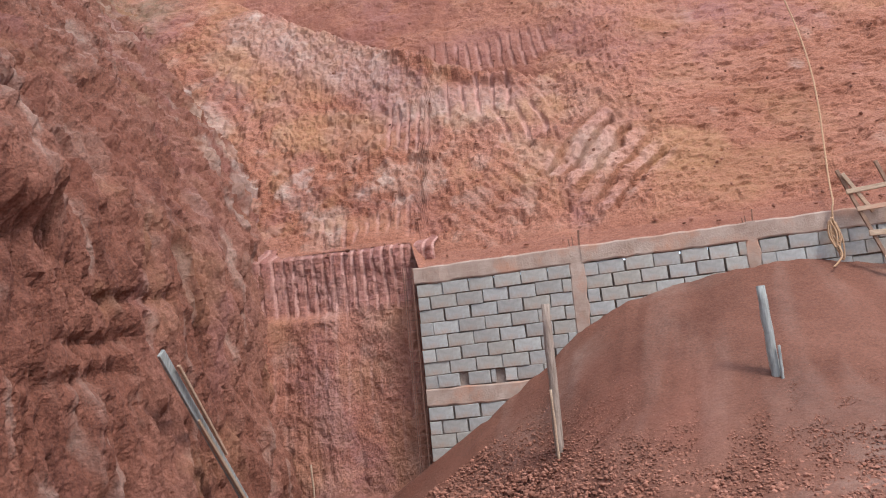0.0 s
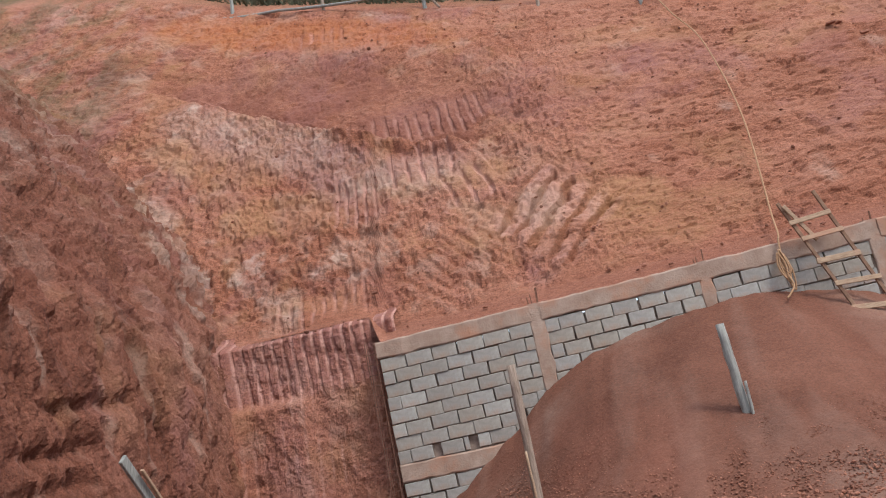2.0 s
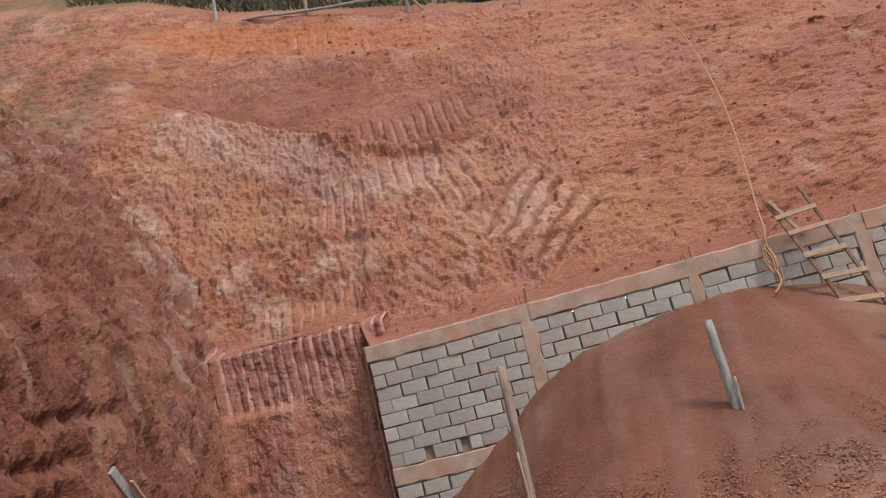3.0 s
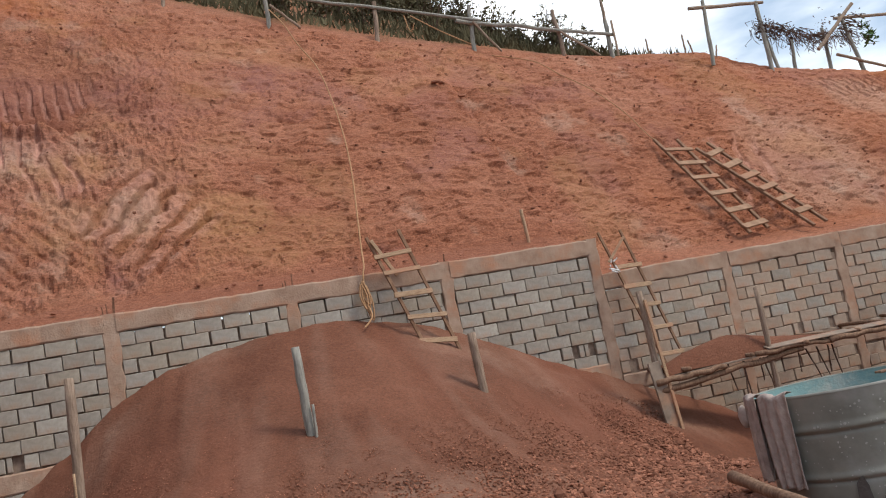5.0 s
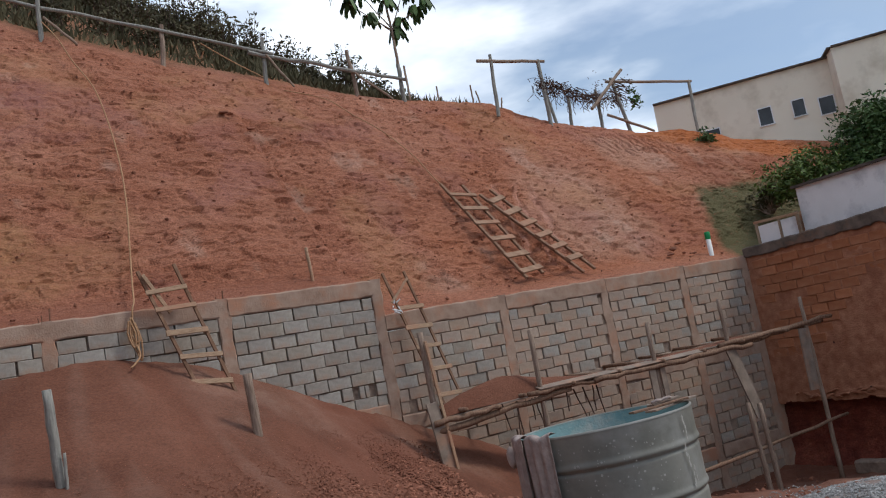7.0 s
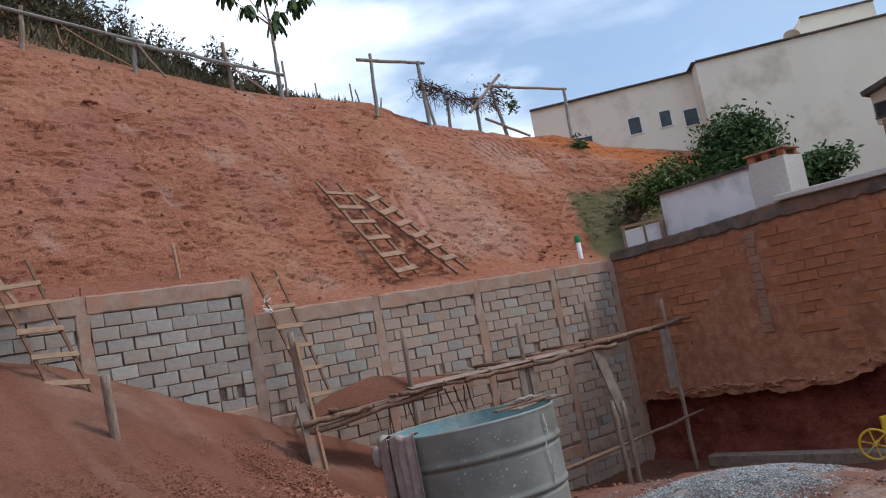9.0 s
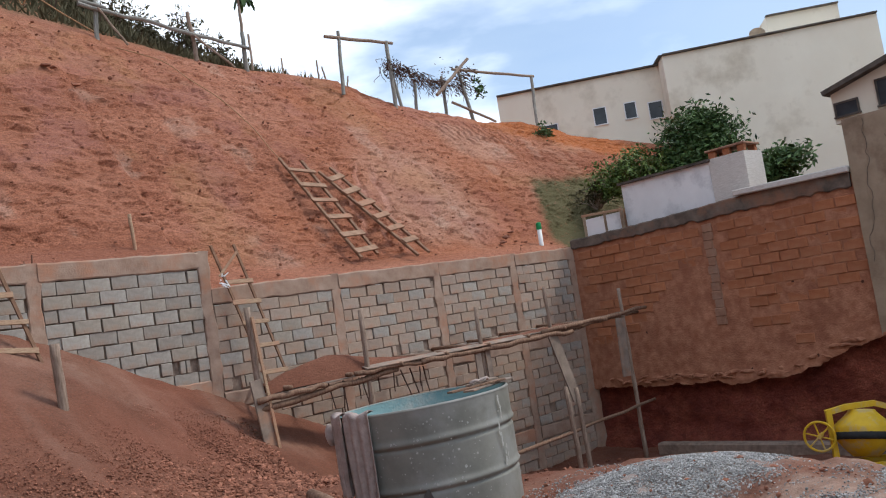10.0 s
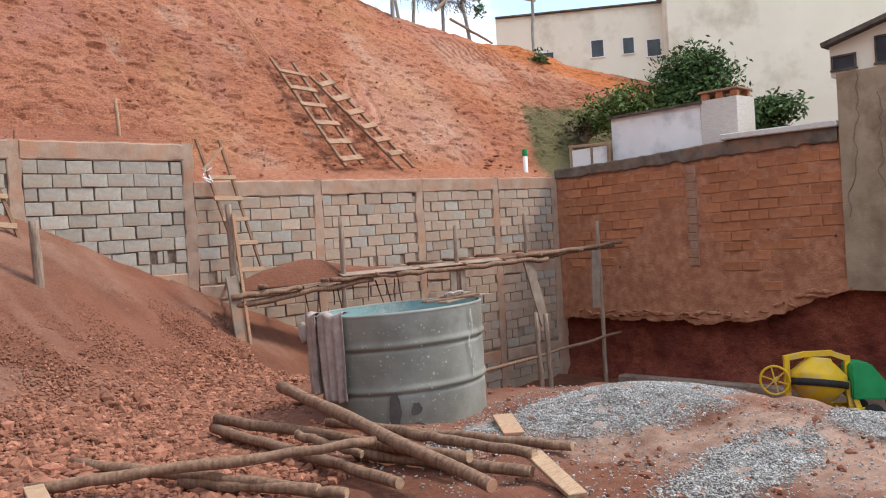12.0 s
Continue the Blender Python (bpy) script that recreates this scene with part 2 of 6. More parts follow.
M["trim"] = simple("grey_flashing", (0.05, 0.043, 0.038), (0.15, 0.125, 0.105), 5.0, 0.9)
M["leaf"] = simple("green_leaf", (0.03, 0.065, 0.02), (0.10, 0.165, 0.05), 2.5, 0.6, bump=0, islands=0.5)
M["hedge"] = simple("bright_leaf", (0.05, 0.095, 0.02), (0.17, 0.235, 0.06), 2.5, 0.6, bump=0, islands=0.5)
M["scrub"] = simple("dry_scrub", (0.036, 0.036, 0.017), (0.12, 0.10, 0.052), 1.2, 0.8, bump=0)
M["vine"] = simple("dead_vine", (0.055, 0.035, 0.028), (0.14, 0.085, 0.065), 6.0, 0.9, bump=0)
M["pvc"] = simple("white_pvc", (0.74, 0.74, 0.72), (0.82, 0.82, 0.80), 4.0, 0.4, bump=0)
M["blue"] = simple("blue_plastic", (0.01, 0.07, 0.28), (0.02, 0.12, 0.42), 3.0, 0.45, bump=0)
M["glass"] = simple("dark_glass", (0.03, 0.035, 0.04), (0.06, 0.07, 0.08), 2.0, 0.08, bump=0)
M["tile"] = simple("pale_cladding", (0.50, 0.46, 0.42), (0.66, 0.63, 0.59), 14.0, 0.7, stretch=(1, 1, 5))


# ---------- mesh helpers ----------
def mesh_object(name, bm, mat, smooth=False):
    me = bpy.data.meshes.new(name)
    bm.to_mesh(me)
    bm.free()
    for mm in mat if isinstance(mat, (list, tuple)) else [mat]:
        me.materials.append(mm)
    if smooth:
        me.polygons.foreach_set("use_smooth", [True] * len(me.polygons))
    return new(name, me)


def part(name, bm, mat, parent, label="", smooth=False):
    ob = mesh_object(name, bm, mat, smooth)
    ob.parent = parent
    if label:
        ob["label"] = label
    return ob


def empty(name, m=None):
    ob = new(name)
    ob.empty_display_size = 0.1
    if m is not None:
        ob.matrix_basis = m
    return ob


def box(bm, centre, size, m=None, bevel=0.0):
    r = bmesh.ops.create_cube(bm, size=1)
    t = Matrix.Translation(centre) @ Matrix.Diagonal((*size, 1))
    bmesh.ops.transform(bm, matrix=(m or Matrix()) @ t, verts=r["verts"])
    if bevel:
        es = {e for v in r["verts"] for e in v.link_edges}
        bmesh.ops.bevel(bm, geom=list(es), offset=bevel, segments=1, affect="EDGES")


def pole(bm, a, b, r0, r1=None, sides=9, wobble=0.0, steps=6, rnd=random):
    """A round stick from a to b, tapering from r0 to r1, with a slight crookedness and end caps."""
    a, b = Vector(a), Vector(b)
    r1 = r0 if r1 is None else r1
    way = (b - a).normalized()
    side = way.orthogonal().normalized()
    other = way.cross(side)
    rings = []
    for i in range(steps + 1):
        k = i / steps
        c = a.lerp(b, k)
        if 0 < i < steps and wobble:
            c += side * rnd.uniform(-wobble, wobble) + other * rnd.uniform(-wobble, wobble)
        r = (r0 + (r1 - r0) * k) * (1 + (rnd.uniform(-0.07, 0.07) if wobble else 0))
        rings.append([bm.verts.new(c + (side * math.cos(2 * math.pi * j / sides) + other * math.sin(2 * math.pi * j / sides)) * r) for j in range(sides)])
    for p, q in zip(rings, rings[1:]):
        for j in range(sides):
            bm.faces.new((p[j], p[(j + 1) % sides], q[(j + 1) % sides], q[j]))
    bm.faces.new(rings[0][::-1])
    bm.faces.new(rings[-1])


def lathe(bm, profile, sides=48, centre=(0, 0, 0), closed=False):
    """Turns (radius, height) pairs round the z axis."""
    c = Vector(centre)
    rings = [[bm.verts.new(c + Vector((r * math.cos(2 * math.pi * j / sides), r * math.sin(2 * math.pi * j / sides), z))) for j in range(sides)] for r, z in profile]
    for p, q in zip(rings, rings[1:]):
        for j in range(sides):
            bm.faces.new((p[j], p[(j + 1) % sides], q[(j + 1) % sides], q[j]))
    if closed:
        bm.faces.new(rings[0][::-1])
        bm.faces.new(rings[-1])


# ---------- smooth noise on arrays ----------
_rng = np.random.default_rng(7)
_perm = _rng.permutation(512)
_vals = _rng.random(512)


def vnoise(x, y, z=0.0):
    """Value noise in 0..1 on arrays."""
    x, y = np.asarray(x, float), np.asarray(y, float)
    z = np.zeros_like(x) + z
    xi, yi, zi = np.floor(x).astype(int), np.floor(y).astype(int), np.floor(z).astype(int)
    xf, yf, zf = x - xi, y - yi, z - zi
    s = lambda t: t * t * (3 - 2 * t)
    u, v, w = s(xf), s(yf), s(zf)

    def h(a, b, c):
        return _vals[_perm[(_perm[(_perm[a % 512] + b) % 512] + c) % 512]]

    def lerp(a, b, t):
        return a + (b - a) * t

    lo = lerp(lerp(h(xi, yi, zi), h(xi + 1, yi, zi), u), lerp(h(xi, yi + 1, zi), h(xi + 1, yi + 1, zi), u), v)
    hi = lerp(lerp(h(xi, yi, zi + 1), h(xi + 1, yi, zi + 1), u), lerp(h(xi, yi + 1, zi + 1), h(xi + 1, yi + 1, zi + 1), u), v)
    return lerp(lo, hi, w)


def fbm(x, y, z=0.0, octaves=4, gain=0.5):
    total, amp, norm = 0.0, 1.0, 0.0
    for o in range(octaves):
        total = total + amp * (vnoise(x * 2**o + 17 * o, y * 2**o + 31 * o, np.asarray(z) * 2**o + 7 * o) - 0.5)
        norm += amp
        amp *= gain
    return total / norm


def smooth(a, b, t):
    k = np.clip((np.asarray(t, float) - a) / (b - a), 0, 1)
    return k * k * (3 - 2 * k)


def blob(x, y, cx, cy, rx, ry, turn=0.0):
    """1 inside a soft ellipse, 0 outside."""
    c, s = math.cos(radians(turn)), math.sin(radians(turn))
    dx, dy = x - cx, y - cy
    d = np.sqrt(((dx * c + dy * s) / rx) ** 2 + ((-dx * s + dy * c) / ry) ** 2)
    return 1 - smooth(0.55, 1.15, d + 0.5 * fbm(x * 1.7, y * 1.7, 3.3))


def sheet(name, X, Y, Z, mat, attributes=None, smooth_shade=True):
    """A grid mesh from three arrays, with named float attributes."""
    n, m = X.shape
    me = bpy.data.meshes.new(name)
    idx = np.arange(n * m).reshape(n, m)
    quads = np.stack([idx[:-1, :-1], idx[1:, :-1], idx[1:, 1:], idx[:-1, 1:]], -1).reshape(-1, 4)
    me.from_pydata(np.stack([X, Y, Z], -1).reshape(-1, 3).tolist(), [], quads.tolist())
    for key, val in (attributes or {}).items():
        me.attributes.new(key, "FLOAT", "POINT").data.foreach_set("value", np.ascontiguousarray(np.broadcast_to(val, X.shape), dtype=np.float32).ravel())
    me.materials.append(mat)
    me.polygons.foreach_set("use_smooth", [smooth_shade] * len(me.polygons))
    me.update()
    return new(name, me)


# ---------- terrain shapes ----------
WALL_Y, PIT = 11.72, -1.35


def lerp_table(x, table):
    xs, ys = zip(*table)
    return np.interp(x, xs, ys)


def pile_height(x, y):
    """The tipped heap of soil that leans on the block wall and runs out towards the yard."""
    table = [(-6, -1.7), (-3.2, 0.38), (-2, 1.18), (-1, 1.95), (-0.5, 2.31), (0.3, 2.45), (1.0, 2.6), (1.9, 2.68), (2.5, 2.55), (3.6, 2.28), (4.4, 1.87), (5.2, 1.53), (6.0, 1.17), (6.6, 0.90), (7.6, 0.50), (8.6, 0.0), (10.5, -1.45)]
    ridge = sum(lerp_table(x + d, table) for d in (-0.4, -0.2, 0.0, 0.2, 0.4)) / 5
    d = np.maximum(WALL_Y - y, 0)
    fall = 0.66 * np.minimum(d, 2.0) + 0.46 * np.clip(d - 2.0, 0, 1.8) + 0.20 * np.maximum(d - 3.8, 0)
    return ridge - fall


def base_height(x, y):
    edge = 7.25 - 0.9 * smooth(5.6, 8.2, y) + 0.25 * np.sin(y * 1.7)
    right = smooth(0.0, 2.4, x - edge)
    left = smooth(-3.0, -4.8, x) * smooth(5.0, 8.0, y)
    return PIT * right - 1.0 * left


def ground_height(x, y):
    a, b = pile_height(x, y), base_height(x, y)
    k = 0.25
    h = np.clip(0.5 + 0.5 * (a - b) / k, 0, 1)
    z = b + (a - b) * h + k * h * (1 - h)
    z = z + 0.05 * fbm(x * 0.9, y * 0.9, 2.0, 3) + 0.018 * fbm(x * 4, y * 4, 5.0, 3)
    # low mound of crushed stone
    z = z + 0.24 * np.exp(-(((x - 6.4) / 1.0) ** 2 + ((y - 4.4) / 0.8) ** 2)) + 0.10 * np.exp(-(((x - 6.3) / 1.1) ** 2 + ((y - 2.9) / 0.5) ** 2))
    return z


def crest_y(x):
    return lerp_table(x, [(-20, 20.5), (-6.5, 19.2), (-2, 18.6), (3, 18.1), (11, 17.8), (13.8, 17.9), (15, 17.2), (18.5, 16.7), (20.7, 15.8), (23, 14.3), (28, 13.4)])


def crest_z(x):
    return lerp_table(x, [(-20, 17.0), (-9, 14.0), (-6.5, 12.8), (-2, 11.3), (2.8, 9.9), (5.2, 9.35), (7.5, 8.98), (9.7, 8.68), (11.1, 8.6), (13.8, 8.6), (15, 7.85), (18, 7.4), (19.2, 7.35), (20.7, 6.85), (23, 6.3), (28, 5.6)])


def hill_height(x, y):
    """Sandy bench behind the wall, cut slope, crest, and the hillside above it."""
    foot = lerp_table(x, [(-20, 3.4), (-3.3, 3.36), (-3.1, 3.08), (5.95, 3.25), (6.15, 2.74), (8, 2.76), (14.6, 2.94), (16, 3.1), (20, 3.4)])
    yc, zc = crest_y(x), crest_z(x)
    bench = 12.5
    k = np.clip((y - bench) / (yc - bench), 0, 1)
    # a steep lower cut and a gentler head on the left, an even batter further on
    shaped = np.where(k < 0.5, k * 1.10, 0.55 + (k - 0.5) * 0.90)
    left = smooth(2.0, -2.5, x)
    kk = k * (1 - left) + shaped * left
    start = foot + 0.30
    z = start + (zc - start) * kk + 0.25 * np.sin(k * math.pi) * smooth(3, 8, x)
    z = np.where(y < bench, foot + np.maximum(y - 11.84, 0) * (0.30 / 0.66), z)
    beyond = np.maximum(y - yc, 0)
    rise = lerp_table(x, [(-20, 0.95), (-2, 0.85), (4, 0.78), (8, 0.72), (11, 0.38), (13, 0.05), (16, -0.02), (26, 0.0)])
    return z + np.minimum(beyond, 6.0) * rise


def stone_cover(x, y):
    """How thickly crushed stone lies on the yard."""
    n = 0.35 * fbm(x * 1.6, y * 1.6, 9, 4)
    m1 = np.exp(-(((x - 6.2) / 1.3) ** 2 + ((y - 4.4) / 0.8) ** 2))
    m2 = 0.85 * np.exp(-(((x - 5.2) / 0.9) ** 2 + ((y - 2.75) / 0.42) ** 2))
    m3 = 0.8 * np.exp(-(((x - 6.8) / 0.5) ** 2 + ((y - 2.4) / 0.5) ** 2))
    m4 = 0.6 * np.exp(-(((x - 5.0) / 0.7) ** 2 + ((y - 4.9) / 0.45) ** 2))
    return smooth(0.22, 0.68, np.maximum.reduce([m1, m2, m3, m4]) + n)


# ---------- terrain ----------
def build_ground():
    xs = np.concatenate([np.arange(-30, -7, 1.5), np.arange(-7, 16.4, 0.06), np.arange(16.4, 40, 1.5)])
    ys = np.concatenate([np.arange(-30, 1.5, 1.2), np.arange(1.5, 12.5, 0.06)])
    X, Y = np.meshgrid(xs, ys, indexing="ij")
    Z = ground_height(X, Y)
    rough = np.clip(pile_height(X, Y) * -0.5 + 0.9, 0.1, 1.0)
    Z += rough * (0.11 * fbm(X * 2.2, Y * 2.2, 9.0, 4) + 0.06 * fbm(X * 7, Y * 7, 1.0, 2))
    # runnels down the heap
    heap = smooth(0.3, 1.0, pile_height(X, Y))
    streak = fbm(X * 3.2 + (Y - 9) * 0.55 * np.sign(X - 1.8), Y * 0.45, 27.0, 3)
    Z += heap * 0.08 * streak + heap * (0.07 * fbm(X * 2.4, Y * 2.4, 29.0, 4) + 0.05 * fbm(X * 6, Y * 6, 28.0, 3))
    ob = sheet("ground", X, Y, Z, M["ground"], {"dark": 0.7 * smooth(0.0, 0.25, fbm(X * 0.6, Y * 0.6, 4.0, 4)), "pale": 0.22 * smooth(0.05, 0.3, fbm(X * 0.5, Y * 1.1, 14.0, 4)) + 0.55 * smooth(4.4, 5.4, X) * smooth(5.2, 4.2, Y) * smooth(-0.2, 0.1, fbm(X * 1.3, Y * 1.3, 15.0, 4)) + 0.10 * heap * smooth(0.02, 0.2, streak), "stone": 0.9 * stone_cover(X, Y)})
    tagged(ob, "loose red soil of the yard and the tipped heap", "ground", kind="structure")


def tooth_marks(U, V):
    """Bucket scrapes on the slope, in plan x and height z: depth of the grooves and a mask of bared clay."""
    depth, bare, area = np.zeros_like(U), np.zeros_like(U), np.zeros_like(U)

    def stripes(cx, cz, rx, rz, pitch, angle, d, width=0.5, tint=1.0, faces=False):
        nonlocal depth, bare, area
        a = radians(angle)
        across = (U - cx) * math.cos(a) + (V - cz) * math.sin(a)
        along = -(U - cx) * math.sin(a) + (V - cz) * math.cos(a)
        inside = (1 - smooth(0.8, 1.05, np.abs(across) / rx + 0.15 * fbm(U * 3, V * 3, 2))) * (1 - smooth(0.75, 1.05, np.abs(along) / rz + 0.9 * fbm(across * 3 / pitch * 0.33, along * 0.2, 6.0)))
        w = np.abs(((across + 0.1 * pitch * np.sin(along * 3) + 0.5 * pitch * fbm(U * 2.5, V * 2.5, 91, 3)) / pitch) % 1 - 0.5) * 2
        g = smooth(width, width + 0.25, w) * inside
        depth = depth + d * g
        area = np.maximum(area, inside)
        bare = np.maximum(bare, tint * ((1 - smooth(0.45, 0.7, w)) if faces else smooth(0.55, 0.8, w)) * inside)

    stripes(-0.30, 4.75, 0.85, 0.9, 0.34, -43, 0.11, 0.60, 0.35, True)
    stripes(-2.0, 4.3, 0.85, 0.5, 0.21, 45, 0.03, 0.55, 0.12, True)
    stripes(-2.35, 6.35, 0.62, 0.50, 0.27, 2, 0.07, 0.62, 0.9)
    stripes(-3.55, 5.85, 0.46, 0.52, 0.17, -4, 0.07, 0.55, 0.9)
    stripes(-1.6, 5.75, 0.55, 0.5, 0.29, 14, 0.05, 0.6, 0.6)
    stripes(-4.1, 3.95, 0.85, 0.34, 0.17, 5, 0.045, 0.5, 0.5)
    stripes(-2.4, 7.75, 1.5, 0.45, 0.21, 6, 0.05, 0.5, 0.35)
    stripes(-4.4, 11.0, 0.7, 0.4, 0.24, 2, 0.06, 0.5, 0.4)
    stripes(10.9, 4.4, 0.75, 1.3, 0.42, -22, 0.05, 0.5, 0.35)
    stripes(16.6, 6.75, 1.5, 0.5, 0.26, 2, 0.06, 0.5, 0.3)
    return depth, bare, area


def hollow_foot(x):
    return lerp_table(x, [(-8.3, 10.3), (-6.3, 9.0), (-4.0, 7.6), (-2.8, 7.03), (-1.45, 6.65), (0.6, 7.2)])


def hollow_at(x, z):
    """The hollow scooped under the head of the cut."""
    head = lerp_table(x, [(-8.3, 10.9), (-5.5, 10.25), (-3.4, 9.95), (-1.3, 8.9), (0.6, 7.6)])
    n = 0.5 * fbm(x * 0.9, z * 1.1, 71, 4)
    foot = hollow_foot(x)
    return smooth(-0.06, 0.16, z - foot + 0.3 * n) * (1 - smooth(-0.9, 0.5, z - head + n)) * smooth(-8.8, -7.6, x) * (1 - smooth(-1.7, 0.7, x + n))


